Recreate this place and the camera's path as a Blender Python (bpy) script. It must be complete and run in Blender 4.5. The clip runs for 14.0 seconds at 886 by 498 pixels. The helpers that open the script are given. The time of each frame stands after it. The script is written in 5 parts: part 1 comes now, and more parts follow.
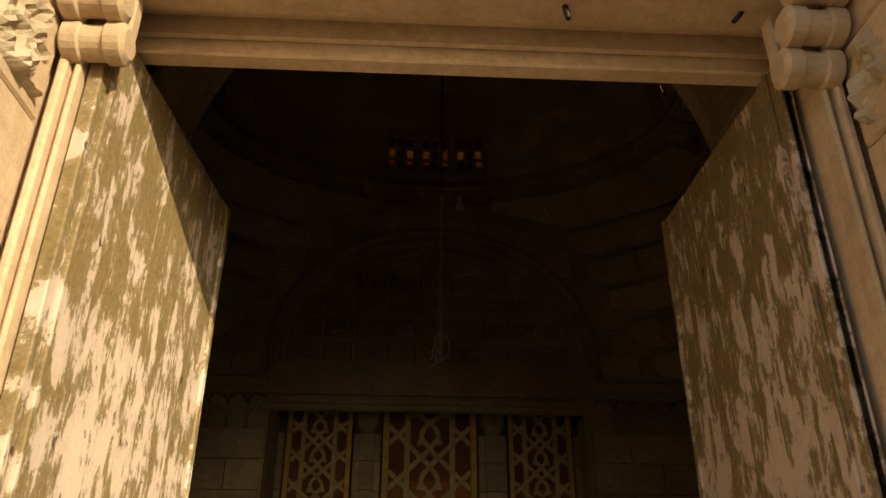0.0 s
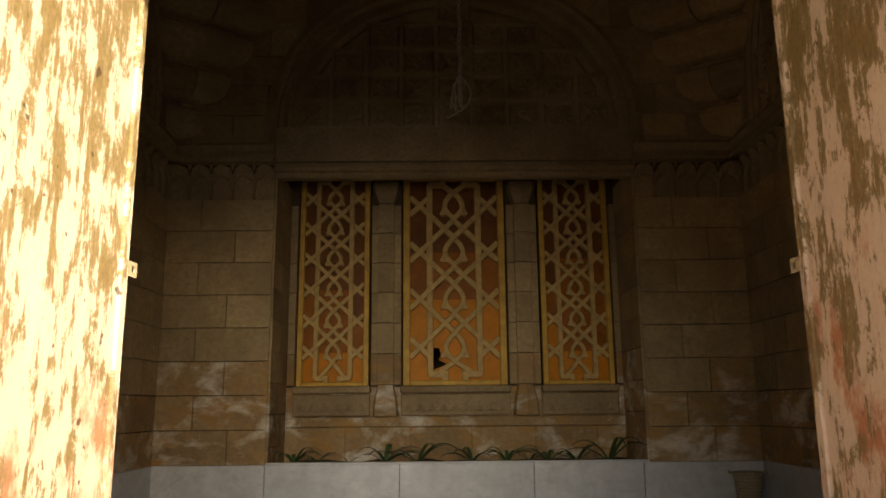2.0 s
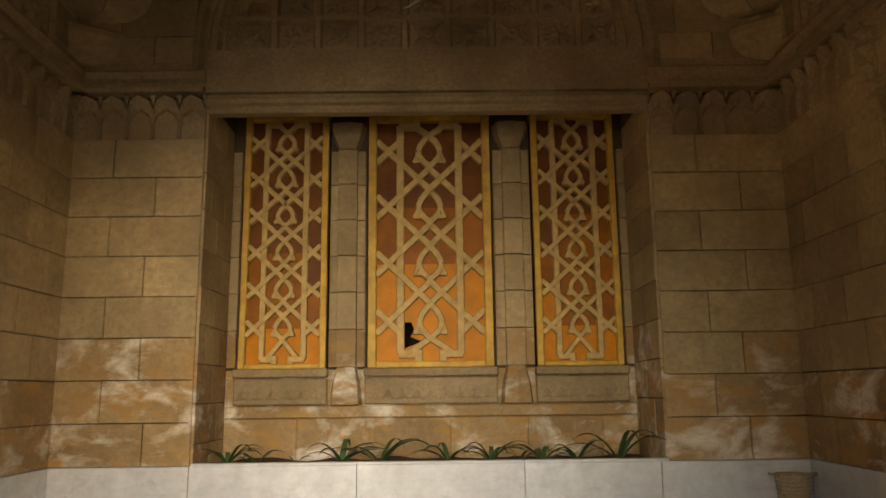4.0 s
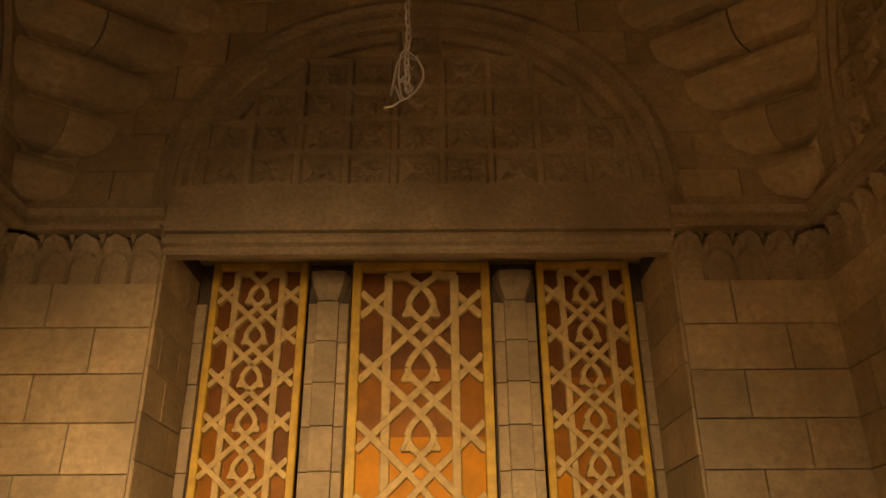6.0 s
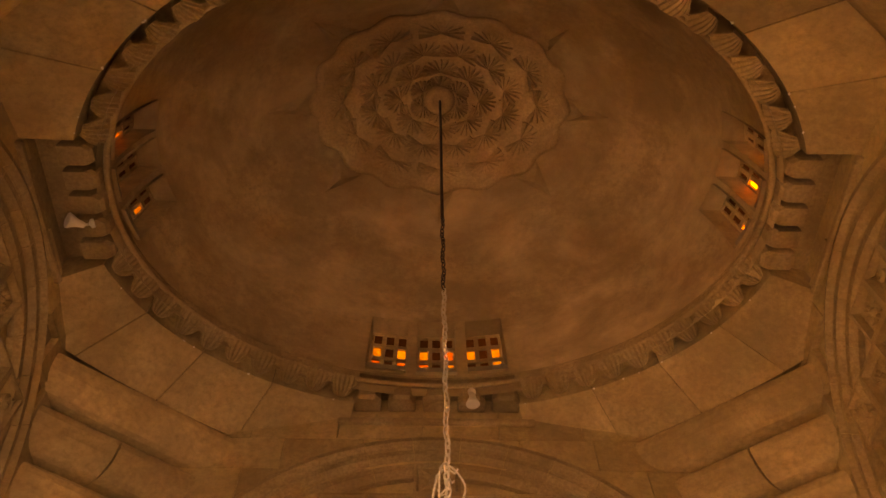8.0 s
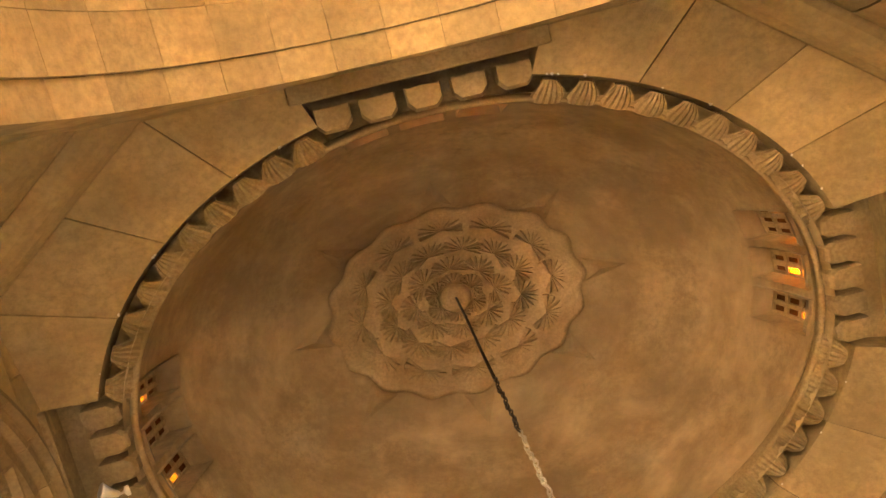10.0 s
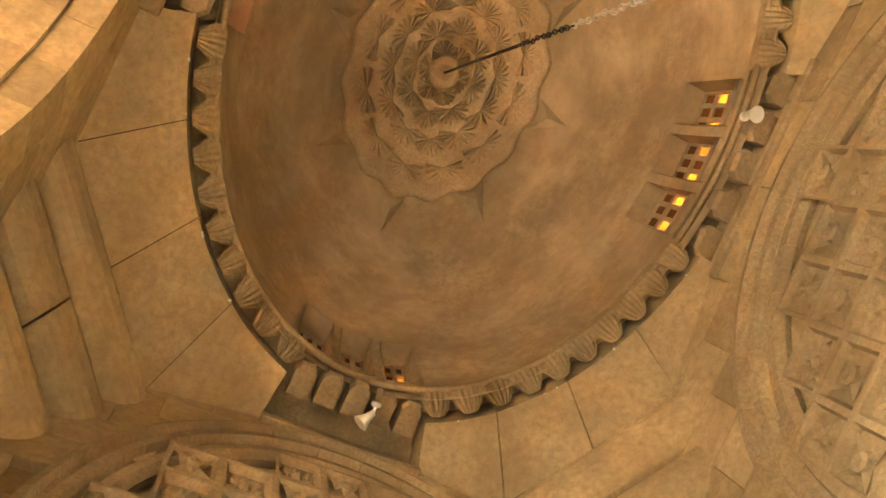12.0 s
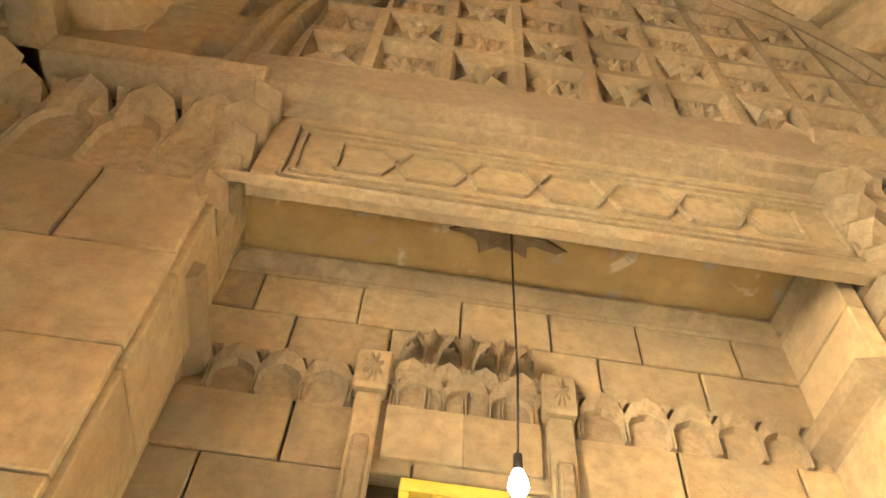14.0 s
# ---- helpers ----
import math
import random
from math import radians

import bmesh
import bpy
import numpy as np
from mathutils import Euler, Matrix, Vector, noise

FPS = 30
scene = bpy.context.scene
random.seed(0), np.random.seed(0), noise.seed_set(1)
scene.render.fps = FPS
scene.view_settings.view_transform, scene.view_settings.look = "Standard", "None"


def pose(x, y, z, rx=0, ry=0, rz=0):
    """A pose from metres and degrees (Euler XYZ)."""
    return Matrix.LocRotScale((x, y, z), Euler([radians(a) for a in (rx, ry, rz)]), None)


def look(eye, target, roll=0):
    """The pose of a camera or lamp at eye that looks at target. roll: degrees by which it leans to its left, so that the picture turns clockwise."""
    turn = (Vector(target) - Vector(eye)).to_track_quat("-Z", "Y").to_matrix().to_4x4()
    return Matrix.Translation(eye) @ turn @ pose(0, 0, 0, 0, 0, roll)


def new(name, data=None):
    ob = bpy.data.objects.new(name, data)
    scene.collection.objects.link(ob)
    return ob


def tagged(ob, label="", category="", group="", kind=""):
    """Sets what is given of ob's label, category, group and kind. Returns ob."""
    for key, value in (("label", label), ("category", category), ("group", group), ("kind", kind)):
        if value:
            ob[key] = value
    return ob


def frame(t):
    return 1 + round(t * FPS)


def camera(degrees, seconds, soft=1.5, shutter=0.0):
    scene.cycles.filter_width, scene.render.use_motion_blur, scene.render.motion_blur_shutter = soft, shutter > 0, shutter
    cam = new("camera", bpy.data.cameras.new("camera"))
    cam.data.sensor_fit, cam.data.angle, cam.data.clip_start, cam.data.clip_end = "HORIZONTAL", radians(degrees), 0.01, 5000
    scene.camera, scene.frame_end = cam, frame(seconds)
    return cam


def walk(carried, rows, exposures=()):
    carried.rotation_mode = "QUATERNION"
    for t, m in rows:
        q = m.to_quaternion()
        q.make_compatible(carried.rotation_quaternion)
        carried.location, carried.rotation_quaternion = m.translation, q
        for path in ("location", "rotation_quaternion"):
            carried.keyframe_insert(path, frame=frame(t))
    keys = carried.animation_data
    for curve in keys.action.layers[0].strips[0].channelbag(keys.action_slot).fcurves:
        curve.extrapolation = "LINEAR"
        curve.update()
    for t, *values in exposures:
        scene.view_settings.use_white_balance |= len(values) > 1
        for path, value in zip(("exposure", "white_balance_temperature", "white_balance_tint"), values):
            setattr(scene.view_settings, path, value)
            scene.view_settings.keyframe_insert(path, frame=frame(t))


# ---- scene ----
PATH = [
    (0, look((-0.403, -9.194, 1.359), (-0.299, -6.964, 2.485), 0.3)),
    (0.5, look((-0.307, -9.079, 1.314), (-0.298, -6.740, 2.199), 0.6)),
    (1, look((-0.324, -8.761, 1.274), (-0.291, -6.371, 2.004), 1.5)),
    (1.5, look((-0.360, -8.302, 1.274), (-0.298, -5.876, 1.871), -0.2)),
    (2, look((-0.271, -7.875, 1.252), (-0.250, -5.426, 1.760), -0.5)),
    (2.5, look((-0.175, -7.461, 1.275), (-0.244, -4.997, 1.691), 0.7)),
    (3, look((-0.125, -6.909, 1.214), (-0.117, -4.445, 1.644), -0.2)),
    (5.5, look((0.439, -4.499, 1.368), (0.445, -2.109, 2.101), -1.1)),
    (6, look((0.208, -4.305, 1.341), (0.223, -2.029, 2.375), -0.5)),
    (6.5, look((0.131, -4.186, 1.306), (0.182, -2.164, 2.775), -0.5)),
    (7, look((0.060, -4.098, 1.305), (0.103, -2.320, 3.061), -1.2)),
    (7.5, look((-0.040, -3.989, 1.271), (0.019, -2.486, 3.269), -1.6)),
    (8, look((-0.165, -3.852, 1.225), (-0.109, -2.555, 3.361), -1.2)),
    (8.5, look((-0.376, -3.545, 1.182), (-0.321, -2.481, 3.445), -2.6)),
    (9, look((-0.265, -3.192, 1.154), (-0.256, -2.410, 3.529), 1.6)),
    (11.3, look((-1.000, -2.200, 1.200), (-0.747, -1.730, 3.642), -80.3)),
    (11.5, look((-1.050, -2.150, 1.200), (-0.864, -1.592, 3.630), -74.5)),
    (12, look((-1.650, -1.650, 1.200), (-1.779, -1.035, 3.620), -54.2)),
    (12.5, look((-2.322, -0.980, 1.225), (-2.841, -0.775, 3.662), -13.8)),
    (13, look((-2.448, -1.140, 1.232), (-3.340, -0.988, 3.562), -2.3)),
    (13.5, look((-2.371, -1.107, 1.249), (-3.646, -1.020, 3.398), 5.0)),
    (14, look((-2.371, -1.111, 1.249), (-3.852, -1.021, 3.261), 5.5)),
]
EXPOSURES = [
    (0.0, 0.12, 7000, 10), (0.5, 0.55, 6800, 10), (1.5, 0.85, 6800, 12), (3.0, 1.95, 7000, 11), (5.5, 2.95, 8400, 14), (6.5, 3.2, 14000, 48),
    (7.0, 4.0, 14600, 52), (7.5, 4.35, 14500, 54), (9.0, 5.85, 9800, 16), (11.5, 6.4, 7200, 8), (13.0, 6.8, 6500, 6), (14.0, 6.72, 6000, 3),
]
cam = camera(60.1, 14.0, soft=1.5)
walk(cam, PATH, EXPOSURES)

# ---- light ----
world = bpy.data.worlds.new("sky")
scene.world = world
world.use_nodes = True
wn = world.node_tree
sky = wn.nodes.new("ShaderNodeTexSky")
sky.sky_type = "NISHITA"
sky.sun_disc = False
sky.sun_elevation = radians(20)
sky.sun_rotation = radians(141)
wn.links.new(sky.outputs[0], wn.nodes["Background"].inputs[0])
wn.nodes["Background"].inputs[1].default_value = 0.15

sun_data = bpy.data.lights.new("sun", "SUN")
sun_data.energy, sun_data.angle, sun_data.color = 5.0, radians(0.5), (1.0, 0.86, 0.62)
sun = new("sun", sun_data)
sun.matrix_world = look((8, -10, 5), (8 - 0.8, -10 + 1.0, 5 - 0.46))


def area(name, eye, target, sx, sy, watts, colour):
    d = bpy.data.lights.new(name, "AREA")
    d.shape, d.size, d.size_y, d.energy, d.color = "RECTANGLE", sx, sy, watts, colour
    o = new(name, d)
    o.matrix_world = look(eye, target)
    return o


# daylight that comes in through the doorway
door_light = area("doorway_daylight", (-0.75, -6.0, 2.7), (-1.2, 3.0, 0.3), 2.0, 2.2, 14.5, (1.0, 0.88, 0.70))
door_light.data.spread = radians(62)
yard_light = area("sunlit_yard_daylight", (0.95, -6.05, 1.9), (-4.2, -0.6, 3.6), 1.1, 1.6, 0.40, (1.0, 0.85, 0.62))
yard_light.data.spread = radians(50)


# ---- materials ----
def nodes_of(name):
    m = bpy.data.materials.new(name)
    m.use_nodes = True
    nt = m.node_tree
    return m, nt, nt.nodes["Principled BSDF"]


def rgb(c):
    return (c[0], c[1], c[2], 1.0)


def add_noise(nt, vec, scale, detail=4.0, rough=0.6, dist=0.0):
    n = nt.nodes.new("ShaderNodeTexNoise")
    n.inputs["Scale"].default_value, n.inputs["Detail"].default_value = scale, detail
    n.inputs["Roughness"].default_value, n.inputs["Distortion"].default_value = rough, dist
    if vec:
        nt.links.new(vec, n.inputs["Vector"])
    return n.outputs[0]


def ramp(nt, src, stops):
    r = nt.nodes.new("ShaderNodeValToRGB")
    while len(r.color_ramp.elements) < len(stops):
        r.color_ramp.elements.new(0.5)
    for e, (p, c) in zip(r.color_ramp.elements, stops):
        e.position, e.color = p, rgb(c) if isinstance(c, tuple) else (c, c, c, 1)
    nt.links.new(src, r.inputs[0])
    return r.outputs[0]


def mix(nt, fac, a, b, mode="MIX"):
    m = nt.nodes.new("ShaderNodeMix")
    m.data_type, m.blend_type = "RGBA", mode
    for sock, v in ((m.inputs[0], fac), (m.inputs[6], a), (m.inputs[7], b)):
        if hasattr(v, "links"):
            nt.links.new(v, sock)
        elif isinstance(v, tuple):
            sock.default_value = rgb(v)
        else:
            sock.default_value = v
    return m.outputs[2]


def maths(nt, op, a, b=0.0):
    m = nt.nodes.new("ShaderNodeMath")
    m.operation = op
    for sock, v in zip(m.inputs, (a, b)):
        if hasattr(v, "links"):
            nt.links.new(v, sock)
        else:
            sock.default_value = v
    return m.outputs[0]


def place(nt, sx=1, sy=1, sz=1):
    g = nt.nodes.new("ShaderNodeNewGeometry")
    mp = nt.nodes.new("ShaderNodeMapping")
    mp.inputs["Scale"].default_value = (sx, sy, sz)
    nt.links.new(g.outputs["Position"], mp.inputs["Vector"])
    return mp.outputs[0]


def bump(nt, b, height, strength, dist):
    n = nt.nodes.new("ShaderNodeBump")
    n.inputs["Strength"].default_value, n.inputs["Distance"].default_value = strength, dist
    nt.links.new(height, n.inputs["Height"])
    nt.links.new(n.outputs[0], b.inputs["Normal"])


def stone(name, light, dark, patch=None, patch_at=0.6, grain=14.0, rough=0.85, relief=0.35, patch_scale=1.4, vary=0.34, soft=0.05):
    """Sawn stone: two tones in clouds, grain, tone by piece, and stains with their own shape."""
    m, nt, b = nodes_of(name)
    v = place(nt)
    big = add_noise(nt, v, 1.1, 5, 0.6)
    fine = add_noise(nt, v, grain, 6, 0.7)
    c = mix(nt, ramp(nt, big, [(0.36, 0.0), (0.66, 1.0)]), dark, light)
    c = mix(nt, maths(nt, "MULTIPLY", ramp(nt, fine, [(0.35, 1.0), (0.62, 0.0)]), 0.6), c, tuple(x * 0.75 for x in dark))
    mid = add_noise(nt, place(nt, 1.0, 1.0, 3.2), 3.5, 8, 0.7, 0.6)
    c = mix(nt, ramp(nt, mid, [(0.52, 0.0), (0.72, 0.35)]), c, tuple(x * 0.6 for x in dark))
    info = nt.nodes.new("ShaderNodeObjectInfo")
    tone = maths(nt, "ADD", maths(nt, "MULTIPLY", info.outputs["Random"], vary), 1.0 - vary * 0.6)
    tint = nt.nodes.new("ShaderNodeCombineColor")
    for i in range(3):
        nt.links.new(tone, tint.inputs[i])
    c = mix(nt, 1.0, c, tint.outputs[0], "MULTIPLY")
    if patch:
        for i, p in enumerate(patch):
            n = add_noise(nt, place(nt, 1.0, 1.0, 1.5 + i), patch_scale * (1 + 0.6 * i), 6, 0.62, 0.4)
            c = mix(nt, ramp(nt, n, [(patch_at, 0.0), (patch_at + soft, 1.0)]), c, p)
    nt.links.new(c, b.inputs["Base Color"])
    b.inputs["Roughness"].default_value = rough
    h = maths(nt, "ADD", fine, maths(nt, "MULTIPLY", add_noise(nt, v, grain * 4, 3), 0.5))
    bump(nt, b, h, relief, 0.01)
    return m


def plain(name, colour, rough=0.5, metal=0.0, vary=0.25, scale=8.0, relief=0.15, shine=0.5):
    m, nt, b = nodes_of(name)
    b.inputs["Specular IOR Level"].default_value = shine
    n = add_noise(nt, place(nt), scale, 5, 0.6)
    dark = tuple(x * (1 - vary) for x in colour)
    nt.links.new(mix(nt, ramp(nt, n, [(0.35, 0.0), (0.65, 1.0)]), dark, colour), b.inputs["Base Color"])
    b.inputs["Roughness"].default_value, b.inputs["Metallic"].default_value = rough, metal
    bump(nt, b, n, relief, 0.01)
    return m


LIME = (0.50, 0.372, 0.197)
STONE = stone("sandy_limestone", LIME, (0.31, 0.228, 0.122))
STONE_LOW = stone("salt_stained_limestone", (0.40, 0.29, 0.155), (0.28, 0.175, 0.075), patch=[(0.66, 0.61, 0.52), (0.36, 0.20, 0.06)], patch_at=0.50, soft=0.16)
CARVED = stone("carved_limestone", (0.43, 0.325, 0.188), (0.25, 0.18, 0.095), grain=22, relief=0.6, vary=0.15)
# joint mortar; also darkens the added box behind the windows as shade
CORE = stone("dark_mortar_and_room_shade", (0.10, 0.068, 0.036), (0.06, 0.04, 0.022), vary=0)
PLASTER = stone("smoked_dome_plaster", (0.46, 0.342, 0.20), (0.27, 0.194, 0.108), grain=9, relief=0.3, vary=0, patch=[(0.58, 0.44, 0.27), (0.24, 0.172, 0.098)], patch_at=0.42, patch_scale=0.55, soft=0.36)
# darker limestone tone: the frieze's shade is put into its colour
SHADED_STONE = stone("shade_toned_limestone", (0.34, 0.255, 0.155), (0.24, 0.172, 0.098), grain=18, vary=0.1)
GRIME = stone("grimy_carved_plaster", (0.56, 0.42, 0.25), (0.34, 0.24, 0.135), grain=26, relief=0.6, vary=0.1)
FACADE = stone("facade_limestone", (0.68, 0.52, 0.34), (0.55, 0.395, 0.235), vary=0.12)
ROUGH = stone("hewn_limestone", (0.64, 0.54, 0.39), (0.44, 0.34, 0.21), grain=7, relief=1.0, vary=0.1)
MARBLE = stone("grey_white_marble", (0.62, 0.63, 0.64), (0.50, 0.51, 0.53), grain=5, rough=0.35, relief=0.05, vary=0.08, patch=[(0.42, 0.43, 0.45)], patch_at=0.63)
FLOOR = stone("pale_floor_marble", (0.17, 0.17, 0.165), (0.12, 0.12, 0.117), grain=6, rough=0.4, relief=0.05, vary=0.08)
INLAY = plain("black_floor_marble", (0.035, 0.035, 0.04), 0.35)
OCHRE = plain("ochre_window_paint", (0.66, 0.40, 0.06), 0.6, vary=0.35, scale=5, relief=0.3)
LATTICE = plain("tan_lattice_stone", (0.60, 0.415, 0.16), 0.75, vary=0.3, scale=9, relief=0.3)
SOIL = plain("dry_planter_soil", (0.07, 0.045, 0.025), 0.95, scale=20, relief=0.8)
LEAF = plain("green_leaf", (0.045, 0.085, 0.022), 0.5, vary=0.4, scale=12)
IRON = plain("dark_iron", (0.035, 0.025, 0.018), 0.5, 0.6)
CHAINM = plain("dull_pale_metal", (0.44, 0.40, 0.33), 0.5, 0.0)
WICKER = plain("pale_woven_palm", (0.45, 0.36, 0.22), 0.8, vary=0.4, scale=40)
WHITE = plain("white_moulded_plastic", (0.82, 0.80, 0.75), 0.4, vary=0.05)
BULB_OFF = plain("white_lamp_housing", (0.75, 0.72, 0.66), 0.4, vary=0.1)
GROUND = plain("dusty_ground", (0.31, 0.255, 0.18), 0.95, vary=0.3, scale=3, relief=0.5)
YELLOW = plain("yellow_painted_lattice", (0.72, 0.50, 0.06), 0.6, vary=0.2)
BARED = stone("bared_brown_plaster", (0.30, 0.215, 0.11), (0.17, 0.115, 0.06), grain=18, relief=0.8, vary=0)
OLD = stone("flaking_ceiling_paint", (0.46, 0.32, 0.12), (0.36, 0.24, 0.085), grain=6, vary=0, patch=[(0.52, 0.42, 0.27), (0.33, 0.27, 0.2)], patch_at=0.6, patch_scale=3.2)


def door_paint():
    """Olive paint that flakes off in upright streaks and blotches to pale primer, with rust towards the foot."""
    m, nt, b = nodes_of("flaking_olive_door_paint")
    streak = add_noise(nt, place(nt, 1.0, 4.2, 1.0), 2.6, 9, 0.70, 0.2)
    blotch = add_noise(nt, place(nt, 1.0, 1.7, 1.0), 3.4, 10, 0.74, 0.3)
    thin = add_noise(nt, place(nt, 1.0, 26.0, 1.6), 1.4, 5, 0.6, 0.2)
    small = add_noise(nt, place(nt, 1.0, 2.0, 1.2), 26.0, 6, 0.7)
    big = add_noise(nt, place(nt), 0.8, 4)
    s = maths(nt, "ADD", maths(nt, "MULTIPLY", streak, 0.36), maths(nt, "MULTIPLY", blotch, 0.49))
    s = maths(nt, "ADD", s, maths(nt, "MULTIPLY", thin, 0.15))
    g = nt.nodes.new("ShaderNodeNewGeometry")
    sep = nt.nodes.new("ShaderNodeSeparateXYZ")
    nt.links.new(g.outputs["Position"], sep.inputs[0])
    low = nt.nodes.new("ShaderNodeMapRange")
    low.inputs[1].default_value, low.inputs[2].default_value = 0.0, 4.1
    low.inputs[3].default_value, low.inputs[4].default_value = 0.07, -0.045
    nt.links.new(sep.outputs[2], low.inputs[0])
    s = maths(nt, "ADD", s, low.outputs[0])
    bare = ramp(nt, s, [(0.500, 0.0), (0.508, 0.85), (0.555, 1.0)])
    worn = ramp(nt, s, [(0.455, 0.0), (0.497, 0.45)])
    olive = mix(nt, big, (0.17, 0.118, 0.042), (0.29, 0.205, 0.085))
    olive = mix(nt, ramp(nt, small, [(0.45, 0.0), (0.68, 0.7)]), olive, (0.105, 0.07, 0.03))
    olive = mix(nt, worn, olive, (0.40, 0.31, 0.18))
    primer = mix(nt, small, (0.74, 0.61, 0.49), (0.52, 0.39, 0.28))
    rustn = add_noise(nt, place(nt, 1.0, 2.2, 1.1), 1.9, 8, 0.7)
    low2 = nt.nodes.new("ShaderNodeMapRange")
    low2.inputs[1].default_value, low2.inputs[2].default_value = 0.0, 2.4
    low2.inputs[3].default_value, low2.inputs[4].default_value = 0.15, -0.15
    nt.links.new(sep.outputs[2], low2.inputs[0])
    rust = ramp(nt, maths(nt, "ADD", rustn, low2.outputs[0]), [(0.50, 0.0), (0.6, 1.0)])
    primer = mix(nt, maths(nt, "MULTIPLY", rust, 0.85), primer, (0.40, 0.13, 0.045))
    olive = mix(nt, maths(nt, "MULTIPLY", rust, 0.35), olive, (0.26, 0.09, 0.035))
    c = mix(nt, bare, olive, primer)
    pits = add_noise(nt, place(nt, 1.0, 1.3, 1.0), 11.0, 2, 0.5)
    c = mix(nt, ramp(nt, pits, [(0.70, 0.0), (0.73, 0.85)]), c, (0.05, 0.028, 0.014))
    nt.links.new(c, b.inputs["Base Color"])
    b.inputs["Roughness"].default_value = 0.68
    bump(nt, b, maths(nt, "SUBTRACT", maths(nt, "MULTIPLY", small, 0.5), bare), 0.6, 0.008)
    return m


DOOR = door_paint()


def glass(name, colour, glow=0.0):
    """Thick dull coloured glass: it passes daylight, scattered."""
    m, nt, b = nodes_of(name)
    t = nt.nodes.new("ShaderNodeBsdfTranslucent")
    n = add_noise(nt, place(nt), 3.0, 4)
    c = mix(nt, n, tuple(x * 0.6 for x in colour), colour)
    nt.links.new(c, t.inputs[0])
    g = nt.nodes.new("ShaderNodeBsdfGlossy")
    g.inputs["Roughness"].default_value = 0.25
    g.inputs["Color"].default_value = (0.9, 0.9, 0.9, 1)
    mx = nt.nodes.new("ShaderNodeMixShader")
    mx.inputs[0].default_value = 0.04
    nt.links.new(t.outputs[0], mx.inputs[1])
    nt.links.new(g.outputs[0], mx.inputs[2])
    nt.links.new(mx.outputs[0], nt.nodes["Material Output"].inputs[0])
    return m


# lattice glass in three tones: the light's fall towards the top is coloured in
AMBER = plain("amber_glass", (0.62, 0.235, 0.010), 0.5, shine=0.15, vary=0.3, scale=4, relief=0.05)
HALF_LIT_GLASS = plain("half_lit_amber_glass", (0.33, 0.115, 0.010), 0.5, shine=0.15, vary=0.35, scale=4, relief=0.05)
UNLIT_GLASS = plain("unlit_brown_glass", (0.19, 0.068, 0.014), 0.5, shine=0.15, vary=0.4, scale=4, relief=0.05)
YGLASS = glass("yellow_glass", (0.36, 0.080, 0.005))
RGLASS = glass("red_glass", (0.30, 0.036, 0.003))


# ---- building helpers ----
def mesh(name, verts, faces, smooth=False):
    me = bpy.data.meshes.new(name)
    me.from_pydata([tuple(v) for v in verts], [], faces)
    if smooth:
        for p in me.polygons:
            p.use_smooth = True
    me.update()
    return me


def put(name, me, mat, parent=None, m=None, label=""):
    """Links a mesh as one object; a child keeps its place in its parent's own space."""
    if not me.materials:
        me.materials.append(mat)
    o = new(name, me)
    if parent:
        o.parent = parent
    if m is not None:
        o.matrix_local = m
    if label:
        o["label"] = label
    return o


def empty(name, m=None):
    o = new(name)
    o.empty_display_size = 0.2
    if m is not None:
        o.matrix_basis = m
    return o


BOXES = {}


def box_mesh(x, y, z, bev=0.0):
    """A box round the origin with chamfered edges, made once for each size."""
    key = (round(x, 3), round(y, 3), round(z, 3), round(bev, 4))
    if key not in BOXES:
        bm = bmesh.new()
        bmesh.ops.create_cube(bm, size=1.0)
        bmesh.ops.scale(bm, vec=(x, y, z), verts=bm.verts)
        if bev:
            bmesh.ops.bevel(bm, geom=bm.edges[:], offset=bev, segments=1, affect="EDGES")
        me = bpy.data.meshes.new("block")
        bm.to_mesh(me)
        bm.free()
        BOXES[key] = me
    me = BOXES[key]
    return me


def box(name, lo, hi, mat, parent=None, bev=0.0, label=""):
    """A block between two corners, in the parent's space."""
    c = [(a + b) / 2 for a, b in zip(lo, hi)]
    s = [abs(b - a) for a, b in zip(lo, hi)]
    me = box_mesh(*s, bev)
    if parent is None:
        me = me.copy()
        me.materials.clear()
        me.transform(Matrix.Translation(c))
        return put(name, me, mat, None, None, label)
    if me.materials and me.materials[0] != mat:
        me = me.copy()
        me.materials.clear()
    return put(name, me, mat, parent, Matrix.Translation(c), label)


def stone_block(w, h, d, bev=0.008):
    return box_mesh(w, d, h, bev)


BLOCKS = {}


